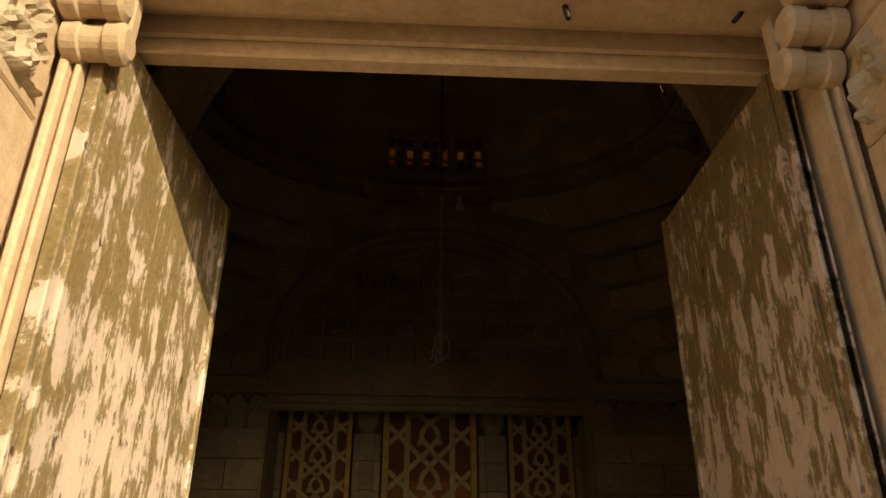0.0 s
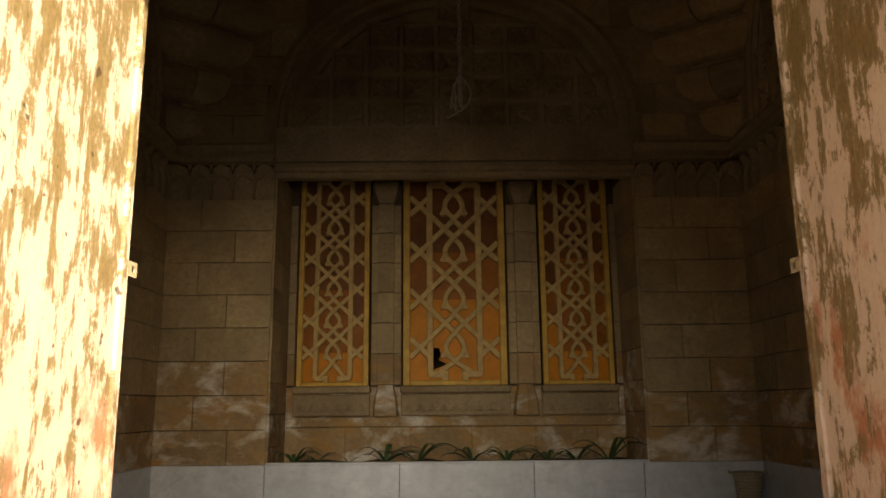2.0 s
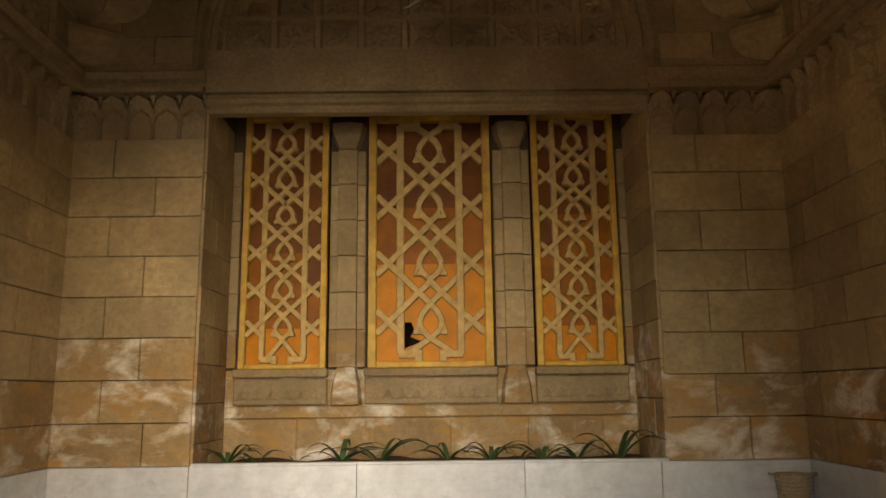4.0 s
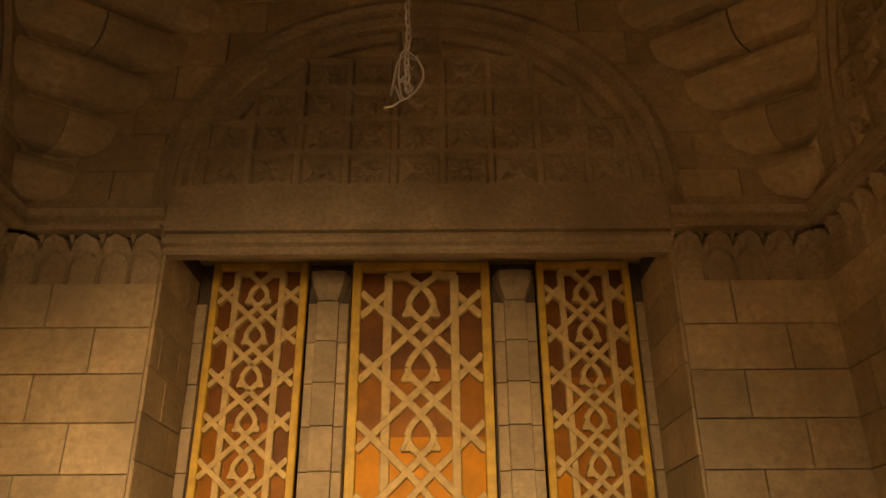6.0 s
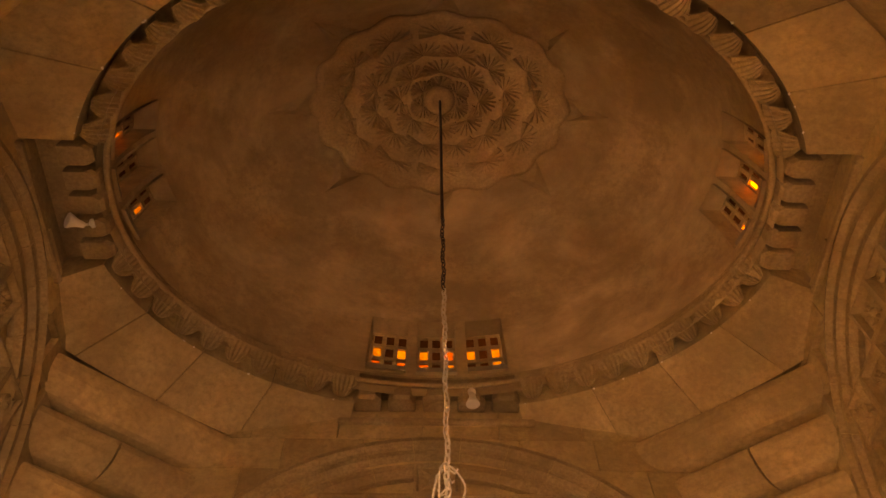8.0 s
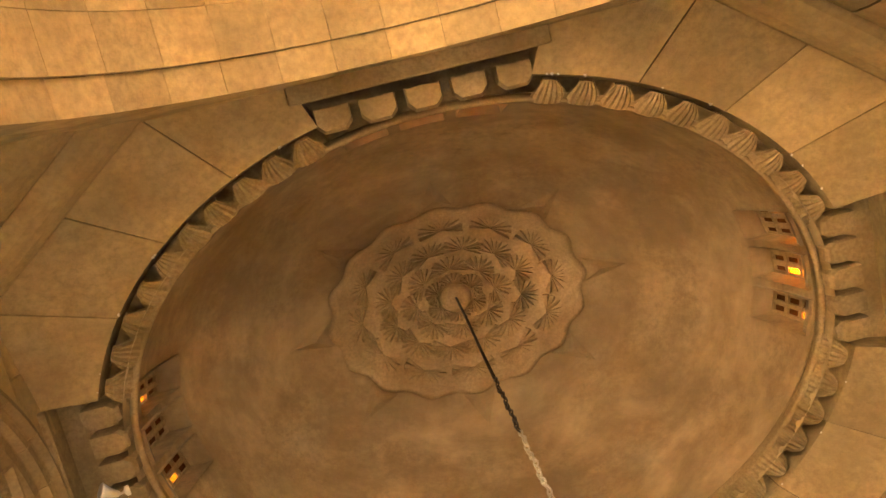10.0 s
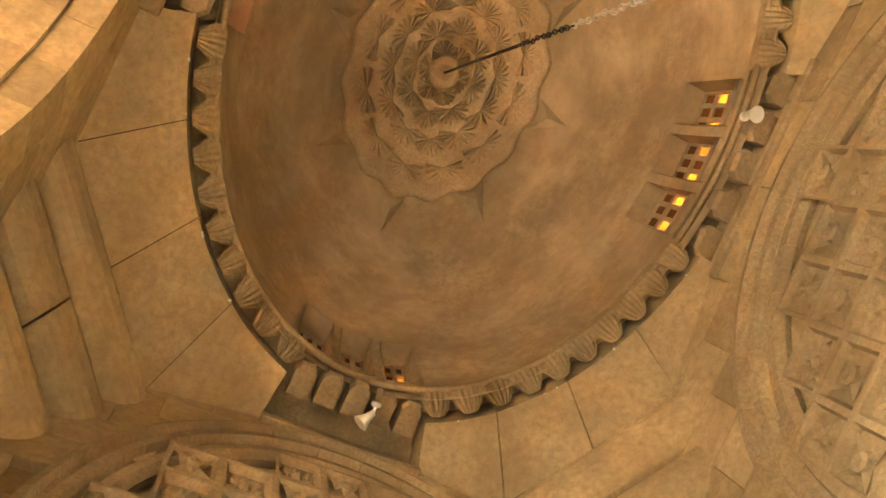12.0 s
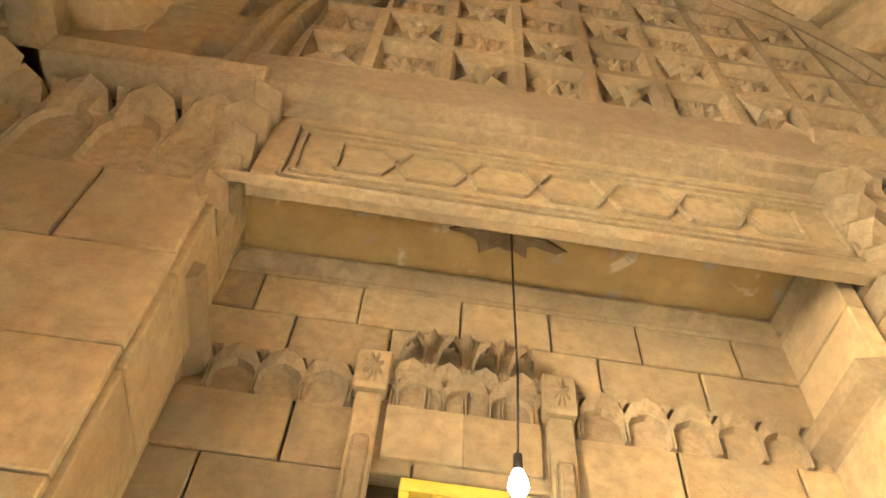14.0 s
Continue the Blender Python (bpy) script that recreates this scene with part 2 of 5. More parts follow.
def stones(parent, origin, along, normal, width, z0, z1, course, length, mat, low=None, low_to=0.0, skip=None, seed=0, depth=0.08, name="stone"):
    """Courses of sawn blocks, each its own object, proud of the wall behind; joints 8 mm."""
    rnd = random.Random(seed)
    rows = max(1, round((z1 - z0) / course))
    h = (z1 - z0) / rows
    along, normal = Vector(along).normalized(), Vector(normal).normalized()
    turn = Matrix((along, -normal, Vector((0, 0, 1)))).transposed().to_4x4()
    for r in range(rows):
        u = 0.0
        first = True
        while u < width - 0.02:
            w = length * (0.55 if (first and r % 2) else 1.0) * (0.92 + 0.16 * rnd.random())
            if width - (u + w) < length * 0.35:
                w = width - u
            w = min(w, width - u)
            first = False
            zc = z0 + (r + 0.5) * h
            uc = u + w / 2
            if not (skip and skip(uc, zc)):
                m_ = low if low and zc < low_to + 0.3 * (rnd.random() - 0.5) else mat
                key = (round(w, 2), round(h, 2), depth, m_.name)
                if key not in BLOCKS:
                    bm = bmesh.new()
                    bmesh.ops.create_cube(bm, size=1.0)
                    bmesh.ops.scale(bm, vec=(round(w, 2) - 0.009, depth, h - 0.009), verts=bm.verts)
                    bmesh.ops.bevel(bm, geom=[e for e in bm.edges if all(v.co.y < 0 for v in e.verts)], offset=0.006, segments=1, affect="EDGES")
                    me = bpy.data.meshes.new("stone")
                    bm.to_mesh(me)
                    bm.free()
                    me.materials.append(m_)
                    BLOCKS[key] = me
                p = Vector(origin) + along * uc + normal * (depth / 2 - 0.055 + 0.004 * rnd.random())
                p.z = zc
                put(name, BLOCKS[key], m_, parent, Matrix.Translation(p) @ turn)
            u += w


def prism(profile, path, closed=False, smooth=False):
    """A profile of (out, up) swept along points with their outward directions: (point, out) pairs."""
    verts, faces = [], []
    n = len(profile)
    for p, o in path:
        for a, b in profile:
            verts.append((p[0] + o[0] * a, p[1] + o[1] * a, p[2] + o[2] * a + b))
    k = len(path)
    for i in range(k if closed else k - 1):
        j = (i + 1) % k
        for s in range(n - 1):
            faces.append((i * n + s, i * n + s + 1, j * n + s + 1, j * n + s))
    if not closed:
        faces += [tuple(range(n)), tuple((k - 1) * n + s for s in range(n))[::-1]]
    return mesh("moulding", verts, faces, smooth)


def solidify(ob, thick):
    mod = ob.modifiers.new("thickness", "SOLIDIFY")
    mod.thickness, mod.offset = thick, 0
    return ob


def structure(ob, label, category):
    return tagged(ob, label, category, kind="structure")


# ---- measures of the place ----
HX, HY = 4.15, 2.84          # half width and half depth of the domed chamber
HYF = 3.12                   # from the middle to the front wall
K = 1.36                     # the chamber is that much wider than deep
PL = 0.515                   # top of the marble plinth
RING_Z, RX, RY = 8.38, 3.32, 2.44
OPEN_X = 2.6                 # half width of the niche in the back wall
DOOR_X0, DOOR_X1, DOOR_Y, DOOR_H = -1.93, 1.53, -6.0, 4.08


# ---- floor and ground ----
ground = structure(put("ground", mesh("ground", [(-600, -600, -0.02), (600, -600, -0.02), (600, 600, -0.02), (-600, 600, -0.02)], [(0, 1, 2, 3)]), GROUND), "dusty beige ground outside the portal", "ground")
floor = structure(box("floor", (-6.6, -6.3, -0.3), (6.6, 4.2, -0.012), CORE), "pale grey marble floor with black inlaid border", "floor")
for ix in range(-5, 6):
    for iy in range(-6, 3):
        x, y = ix * 0.78, iy * 0.66 + 0.4
        if abs(x) < 3.5 and -5.6 < y < 1.9:
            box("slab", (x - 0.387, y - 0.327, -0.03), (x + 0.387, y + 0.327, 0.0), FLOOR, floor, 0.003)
for y in (2.47,):
    for ix in range(8):
        x0 = -4.15 + ix * 1.0375
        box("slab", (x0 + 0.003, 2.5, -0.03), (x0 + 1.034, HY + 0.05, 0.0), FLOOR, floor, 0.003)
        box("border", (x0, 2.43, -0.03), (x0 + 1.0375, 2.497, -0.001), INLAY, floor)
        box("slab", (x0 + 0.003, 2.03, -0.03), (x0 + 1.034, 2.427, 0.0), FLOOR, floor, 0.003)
        me = mesh("inlay", [(-0.09, 0, 0), (0, -0.045, 0), (0.09, 0, 0), (0, 0.045, 0), (-0.09, 0, -0.02), (0, -0.045, -0.02), (0.09, 0, -0.02), (0, 0.045, -0.02)],
                  [(0, 1, 2, 3), (0, 4, 5, 1), (1, 5, 6, 2), (2, 6, 7, 3), (3, 7, 4, 0)])
        put("inlay", me, INLAY, floor, Matrix.Translation((x0 + 0.52, 2.25, 0.004)))
for s in (-1, 1):
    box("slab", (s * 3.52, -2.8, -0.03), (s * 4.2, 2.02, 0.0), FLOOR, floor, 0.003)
    box("border", (s * 3.44, -2.8, -0.03), (s * 3.515, 2.02, -0.001), INLAY, floor)


# ---- carved bands ----
def niche_mesh(w, h, out=0.13):
    """One pointed niche of the carved band under the cornice: x along, -y out, z up."""
    a = 0.09 * w
    inner = [(a, 0.0), (a, 0.40 * h), (0.17 * w, 0.52 * h), (0.32 * w, 0.60 * h), (0.5 * w, 0.66 * h), (0.68 * w, 0.60 * h), (0.83 * w, 0.52 * h), (w - a, 0.40 * h), (w - a, 0.0)]
    lip = [(0.45 * a, 0.0), (0.45 * a, 0.42 * h), (0.14 * w, 0.56 * h), (0.30 * w, 0.65 * h), (0.5 * w, 0.72 * h), (0.70 * w, 0.65 * h), (0.86 * w, 0.56 * h), (w - 0.45 * a, 0.42 * h), (w - 0.45 * a, 0.0)]
    hood = [(0.0, 0.0, 0.02), (0.0, 0.42 * h, 0.025), (0.0, 0.66 * h, 0.03), (0.16 * w, 0.88 * h, 0.65 * out), (0.5 * w, 0.98 * h, 0.95 * out), (0.84 * w, 0.88 * h, 0.65 * out), (w, 0.66 * h, 0.03), (w, 0.42 * h, 0.025), (w, 0.0, 0.02)]
    back = [(0.0, 0.0, 0.0), (0.0, 0.5 * h, 0.0), (0.0, 0.72 * h, 0.0), (0.16 * w, 0.94 * h, 0.0), (0.5 * w, 1.0 * h, 0.0), (0.84 * w, 0.94 * h, 0.0), (w, 0.72 * h, 0.0), (w, 0.5 * h, 0.0), (w, 0.0, 0.0)]
    v = [(x, 0.0, z) for x, z in inner] + [(x, -0.035, z) for x, z in lip] + [(x, -d, z) for x, z, d in hood] + [(x, 0.02, z) for x, z, d in back]
    n = 9
    f = [tuple(range(n))[::-1]]
    for ring in (0, n, 2 * n):
        f += [(ring + i, ring + i + 1, ring + i + n + 1, ring + i + n) for i in range(n - 1)]
    f += [(0, n, 2 * n, 3 * n), (n - 1, 4 * n - 1, 3 * n - 1, 2 * n - 1)]
    # small hollow lobes over the hoods
    k = len(v)
    v += [(0.0, -0.5 * out, h), (0.0, -0.2 * out, 0.8 * h), (0.12 * w, -0.55 * out, h), (w, -0.5 * out, h), (w, -0.2 * out, 0.8 * h), (0.88 * w, -0.55 * out, h)]
    f += [(k, k + 1, k + 2), (k + 3, k + 5, k + 4)]
    return mesh("niche", v, f)


NICHES = {}


def niche_band(parent, origin, along, normal, width, z, h, unit=0.34):
    n = max(1, round(width / unit))
    w = width / n
    key = (round(w, 3), round(h, 3))
    if key not in NICHES:
        NICHES[key] = niche_mesh(w, h, min(0.13, 0.4 * w))
    along, normal = Vector(along), Vector(normal)
    turn = Matrix((along, -normal, Vector((0, 0, 1)))).transposed().to_4x4()
    for i in range(n):
        p = Vector(origin) + along * (i * w) + normal * 0.01
        p.z = z
        put("niche", NICHES[key], CARVED, parent, Matrix.Translation(p) @ turn)


CORNICE = [(0.0, 0.0), (0.2, 0.0), (0.2, 0.05), (0.15, 0.07), (0.08, 0.09), (0.07, 0.16), (0.12, 0.19), (0.16, 0.26), (0.13, 0.3), (0.06, 0.33), (0.05, 0.42), (0.0, 0.44)]


def cornice(parent, a, b, normal, z, name="cornice", prof=CORNICE):
    a, b = Vector((a[0], a[1], z)), Vector((b[0], b[1], z))
    return put(name, prism(prof, [(a, normal), (b, normal)]), CARVED, parent)


# ---- lunettes ----
def lunette(parent, centre, along, normal, base, wi, wo, ai, ao, cols, cell_h, stilt):
    """A blind arch: moulded ring of voussoirs round a coffered field. wi/wo inner and outer half widths, ai/ao inner and outer heights of the crown."""
    along, normal = Vector(along), Vector(normal)
    c = Vector(centre)

    def P(u, z, d):
        q = c + along * u + normal * d
        return (q.x, q.y, z)

    n = 15

    def arc(w, a, i, m):
        t = math.pi * i / m
        return (-w * math.cos(t), base + (a - base) * math.sin(t) ** 0.92)

    # voussoirs with a stepped face
    steps = [(0.0, 0.02), (0.0, 0.10), (0.16, 0.14), (0.22, 0.08), (0.30, 0.06), (0.36, 0.11), (0.5, 0.12), (0.56, 0.05), (0.62, 0.03), (0.68, 0.08), (0.86, 0.10), (1.0, 0.05), (1.0, -0.02)]
    for i in range(n):
        v, f = [], []
        sub = 3
        for j in range(sub + 1):
            s = i + (j / sub) * 0.985 + 0.0075
            for r, d in steps:
                u, z = arc(wi + (wo - wi) * (1 - r), ai + (ao - ai) * (1 - r), s, n)
                v.append(P(u, z, d))
        k = len(steps)
        for j in range(sub):
            f += [(j * k + q, (j + 1) * k + q, (j + 1) * k + q + 1, j * k + q + 1) for q in range(k - 1)]
        put("voussoir", mesh("voussoir", v, f), CARVED, parent)
    # upright jambs under the ring
    for s in (-1, 1):
        v, f = [], []
        for z in (stilt, base):
            for r, d in steps:
                v.append(P(s * (wi + (wo - wi) * (1 - r)), z, d))
        k = len(steps)
        f = [(q, k + q, k + q + 1, q + 1) for q in range(k - 1)]
        put("jamb", mesh("jamb", v, f), CARVED, parent)
    # coffers
    cw = 2 * wi / (cols - 0.5)
    rows = int((ai - base) / cell_h) + 1
    bar = 0.03
    for r in range(rows):
        for q in range(cols):
            u0, z0 = (q - cols / 2) * cw, base + r * cell_h

            def inside(u, z, slack=1.0):
                return (u / wi) ** 2 + (max(z - base, 0) / (ai - base)) ** 2 < slack

            corners = [inside(u, z) for u, z in ((u0, z0 + cell_h), (u0 + cw, z0 + cell_h))] if r else [True]
            if not any(corners) and not inside(u0 + cw / 2, z0 + 0.7 * cell_h):
                continue
            v = []
            zt = z0 + cell_h

            def V(u, z, d):
                edge = wi + 0.05
                v.append(P(min(max(u, -edge), edge), z, d))
                return len(v) - 1

            f = []
            o = [V(u0, z0, 0.13), V(u0 + cw, z0, 0.13), V(u0 + cw, zt, 0.13), V(u0, zt, 0.13)]
            i1 = [V(u0 + bar, z0 + bar, 0.13), V(u0 + cw - bar, z0 + bar, 0.13), V(u0 + cw - bar, zt - bar, 0.13), V(u0 + bar, zt - bar, 0.13)]
            e_ = bar * 1.9
            i2 = [V(u0 + e_, z0 + e_, 0.06), V(u0 + cw - e_, z0 + e_, 0.06), V(u0 + cw - e_, zt - e_, 0.06), V(u0 + e_, zt - e_, 0.06)]
            for a, b_ in ((o, i1), (i1, i2)):
                f += [(a[e], a[(e + 1) % 4], b_[(e + 1) % 4], b_[e]) for e in range(4)]
            uc, zc = u0 + cw / 2, z0 + cell_h / 2
            if (r + q) % 2 == 0:
                # four-pointed star with ridged arms and a ringed boss
                top = V(uc, zc, 0.125)
                ring = []
                for e in range(8):
                    t = math.pi / 4 * e
                    rad, d = (0.50, 0.115) if e % 2 else (0.17, 0.06)
                    ring.append(V(uc + cw * rad * math.cos(t), zc + cell_h * rad * math.sin(t), d))
                f += [(top, ring[e], ring[(e + 1) % 8]) for e in range(8)]
                hub = V(uc, zc, 0.12)
                r1 = [V(uc + 0.09 * cw * math.cos(g * math.pi / 6), zc + 0.09 * cell_h * math.sin(g * math.pi / 6), 0.15) for g in range(12)]
                r2 = [V(uc + 0.16 * cw * math.cos(g * math.pi / 6), zc + 0.16 * cell_h * math.sin(g * math.pi / 6), 0.13) for g in range(12)]
                r3 = [V(uc + 0.18 * cw * math.cos(g * math.pi / 6), zc + 0.18 * cell_h * math.sin(g * math.pi / 6), 0.06) for g in range(12)]
                for g in range(12):
                    h_ = (g + 1) % 12
                    f += [(hub, r1[g], r1[h_]), (r1[g], r2[g], r2[h_], r1[h_]), (r2[g], r3[g], r3[h_], r2[h_])]
            else:
                # knotted leaves round a bud
                for e in range(12):
                    t = math.pi / 6 * e + 0.2
                    far_ = 0.30 if e % 3 else 0.20
                    lu, lz = uc + far_ * cw * math.cos(t), zc + far_ * cell_h * math.sin(t)
                    tip = V(lu, lz, 0.08 + 0.012 * (e % 2))
                    rr = [V(lu + 0.10 * cw * math.cos(t + g * math.pi / 3) * (1.3 if g % 3 == 0 else 0.75), lz + 0.10 * cell_h * math.sin(t + g * math.pi / 3) * (1.3 if g % 3 == 0 else 0.75), 0.058) for g in range(6)]
                    f += [(tip, rr[g], rr[(g + 1) % 6]) for g in range(6)]
                tip = V(uc, zc, 0.12)
                rr = [V(uc + 0.13 * cw * math.cos(g * math.pi / 3), zc + 0.13 * cell_h * math.sin(g * math.pi / 3), 0.058) for g in range(6)]
                f += [(tip, rr[g], rr[(g + 1) % 6]) for g in range(6)]
            f.append((i2[0], i2[1], i2[2], i2[3]))
            put("coffer", mesh("coffer", v, f), CARVED, parent)


# ---- the chamber's walls ----
def arch_wall(name, x_from, x_to, z0, z1, plane, thick, along_x, hole=None, mat=CORE):
    """A plain wall core; hole: (centre, half width, springing, crown, foot) of an arched opening, cut right through."""
    if not hole:
        if along_x:
            return box(name, (x_from, min(plane, plane + thick), z0), (x_to, max(plane, plane + thick), z1), mat)
        return box(name, (min(plane, plane + thick), x_from, z0), (max(plane, plane + thick), x_to, z1), mat)
    c, w, sp, cr, foot = hole
    n = 24
    inner = [(c - w, foot)] + [(c - w * math.cos(math.pi * i / n), sp + (cr - sp) * math.sin(math.pi * i / n)) for i in range(n + 1)] + [(c + w, foot)]
    outer = [(x_from, foot)] + [(c - w + 2 * w * i / n if 0 < i < n else (x_from if i == 0 else x_to), z1) for i in range(n + 1)] + [(x_to, foot)]
    v, f = [], []
    for d in (0.0, thick):
        for u, z in inner + outer:
            v.append((u, plane + d, z) if along_x else (plane + d, u, z))
    k = len(inner)
    off = 2 * k
    for i in range(k - 1):
        f += [(i, i + 1, k + i + 1, k + i), (off + i, off + k + i, off + k + i + 1, off + i + 1), (i, off + i, off + i + 1, i + 1), (k + i, k + i + 1, off + k + i + 1, off + k + i)]
    return put(name, mesh(name, v, f), mat)


BAND_Z, BAND_H = 4.22, 0.52

# back wall: two piers, the niche reveals, the window wall, the lintel and the lunette
wall_north = structure(box("wall_north", (-HX - 0.4, HY + 0.055, 4.96), (HX + 0.4, HY + 1.75, 9.2), STONE), "limestone back wall with coffered blind arch over three lattice windows", "wall")
for s in (-1, 1):
    x0, x1 = (-HX, -OPEN_X) if s < 0 else (OPEN_X, HX)
    box("pier", (min(x0, x1) - (0.4 if s < 0 else 0), HY + 0.055, 0), (max(x0, x1) + (0.4 if s > 0 else 0), HY + 1.75, 4.955), CORE, wall_north)
    stones(wall_north, (x0, HY, 0), (1, 0, 0), (0, -1, 0), x1 - x0, PL, BAND_Z, 0.463, 0.95, STONE, STONE_LOW, 1.75, seed=3 + s)
    niche_band(wall_north, (x0, HY, 0), (1, 0, 0), (0, -1, 0), x1 - x0, BAND_Z, BAND_H)
    cornice(wall_north, (x0, HY, 0), (x1, HY, 0), (0, -1, 0), BAND_Z + BAND_H)
    # reveal of the niche
    xr = s * OPEN_X
    stones(wall_north, (xr, HY if s > 0 else 4.0, 0), (0, 1 if s > 0 else -1, 0), (-s, 0, 0), 4.0 - HY, 0.3, 4.7, 0.463, 0.6, STONE, STONE_LOW, 1.75, seed=9 + s)
# spandrel blocks beside and over the arch
stones(wall_north, (-HX, HY, 0), (1, 0, 0), (0, -1, 0), 2 * HX, 5.04, 8.3, 0.46, 0.95, STONE, seed=21, skip=lambda u, z: ((u - HX) / 2.62) ** 2 + ((z - 5.0) / 2.62) ** 2 < 1)
# frieze under the lunette and lintel with roll moulding
box("frieze", (-OPEN_X, HY - 0.1, 4.765), (OPEN_X, HY + 0.1, 5.29), CARVED, wall_north, 0.006)
put("lintel", prism([(-0.14, 0.44), (-0.14, 0.0), (0.0, 0.0), (0.03, 0.03), (0.03, 0.07), (0.09, 0.09), (0.10, 0.14), (0.04, 0.17), (0.03, 0.22)], [((-OPEN_X, HY, 4.54), (0, -1, 0)), ((OPEN_X, HY, 4.54), (0, -1, 0))]), CARVED, wall_north)
lunette(wall_north, (0, HY + 0.02, 0), (1, 0, 0), (0, -1, 0), 5.27, 2.2, 2.78, 7.25, 7.82, 9, 0.42, 5.0)

# window wall of the niche
window_wall = structure(box("wall_niche", (-2.9, 4.12, 0), (-2.46, 4.5, 5.0), CORE), "limestone wall between the three lattice windows", "wall")
WINDOWS = [(-2.44, -1.33), (-0.80, 0.81), (1.36, 2.46)]
WZ0, WZ1 = 1.59, 4.96
box("pier", (-1.31, 4.12, 0), (-0.82, 4.5, 5.0), CORE, window_wall)
box("pier", (0.83, 4.12, 0), (1.34, 4.5, 5.0), CORE, window_wall)
box("pier", (2.48, 4.12, 0), (2.9, 4.5, 5.0), CORE, window_wall)
box("apron", (-2.6, 4.06, 0), (2.6, 4.5, WZ0 - 0.02), STONE_LOW, window_wall)
stones(window_wall, (-2.6, 4.07, 0), (1, 0, 0), (0, -1, 0), 5.2, 0.45, 0.97, 0.52, 1.0, STONE_LOW, seed=31)
box("apron_band", (-2.6, 3.99, 0.98), (2.6, 4.12, 1.12), STONE_LOW, window_wall, 0.01)
for a, b in WINDOWS:
    # apron panel with a zigzag border, and the sill
    box("apron_panel", (a - 0.03, 3.97, 1.14), (b + 0.03, 4.12, 1.46), CARVED, window_wall, 0.012)
    n = int((b - a) / 0.17)
    w = (b - a) / n
    zig = mesh("zigzag", [(0, 0, 0), (w / 2, 0, 0.13), (w, 0, 0), (w / 2, -0.025, 0.04)], [(0, 1, 3), (1, 2, 3), (2, 0, 3)])
    for i in range(n):
        put("zigzag", zig, CARVED, window_wall, Matrix.Translation((a + i * w, 3.968, 1.2)))
    box("sill", (a - 0.04, 3.93, 1.48), (b + 0.04, 4.12, WZ0 - 0.005), CARVED, window_wall, 0.015)
PIL = [(-2.6, -2.47, 0.05), (-1.30, -0.83, 0.12), (0.84, 1.33, 0.12), (2.49, 2.6, 0.05)]
for a, b, d in PIL:
    stones(window_wall, (a, 4.07, 0), (1, 0, 0), (0, -1, 0), b - a, 1.6, 4.45, 0.463, 1.0, STONE, STONE_LOW, 2.0, seed=int(a * 10) + 50)
    if d > 0.1:
        m_ = (a + b) / 2
        stones(window_wall, (m_ - 0.13, 3.99, 0), (1, 0, 0), (0, -1, 0), 0.26, 1.6, 4.45, 0.463, 1.0, STONE, STONE_LOW, 2.0, seed=int(a * 10) + 77)
        # flared foot and capital
        for z0, z1, w0, w1, d0, d1 in ((1.14, 1.6, 0.21, 0.13, 0.12, 0.07), (4.45, 4.78, 0.13, 0.24, 0.07, 0.16)):
            v = []
            for z, w, dd in ((z0, w0, d0), ((z0 + z1) / 2, (w0 + w1) / 2 + 0.02, (d0 + d1) / 2), (z1, w1, d1)):
                v += [(m_ - w, 4.1, z), (m_ - w * 0.8, 4.03 - dd, z), (m_, 3.99 - dd, z), (m_ + w * 0.8, 4.03 - dd, z), (m_ + w, 4.1, z)]
            f = [(r * 5 + i, r * 5 + i + 1, r * 5 + i + 6, r * 5 + i + 5) for r in (0, 1) for i in range(4)] + [(4, 3, 2, 1, 0), (10, 11, 12, 13, 14)]
            put("capital", mesh("capital", v, f), STONE_LOW if z0 < 2 else CARVED, window_wall)


# ---- lattice windows ----
def bar2d(v, f, a, b, w, y0, y1):
    """Adds one straight bar of the lattice from a to b in the window's plane."""
    dx, dz = b[0] - a[0], b[1] - a[1]
    n = math.hypot(dx, dz) or 1
    px, pz = -dz / n * w / 2, dx / n * w / 2
    k = len(v)
    lift = 0.0006 * (k // 12 % 23)
    y0, y1 = y0 - lift, y1 + lift * 0.3
    ch = 0.22
    for y, s in ((y1, 1.0), (y0 + 0.012, 1.0), (y0, 1 - ch)):
        for q, sg in ((a, 1), (b, 1), (b, -1), (a, -1)):
            v.append((q[0] + sg * s * px, y, q[1] + sg * s * pz))
    for r in (0, 4):
        f += [(k + r + i, k + r + (i + 1) % 4, k + r + 4 + (i + 1) % 4, k + r + 4 + i) for i in range(4)]
    f.append((k + 8, k + 9, k + 10, k + 11))


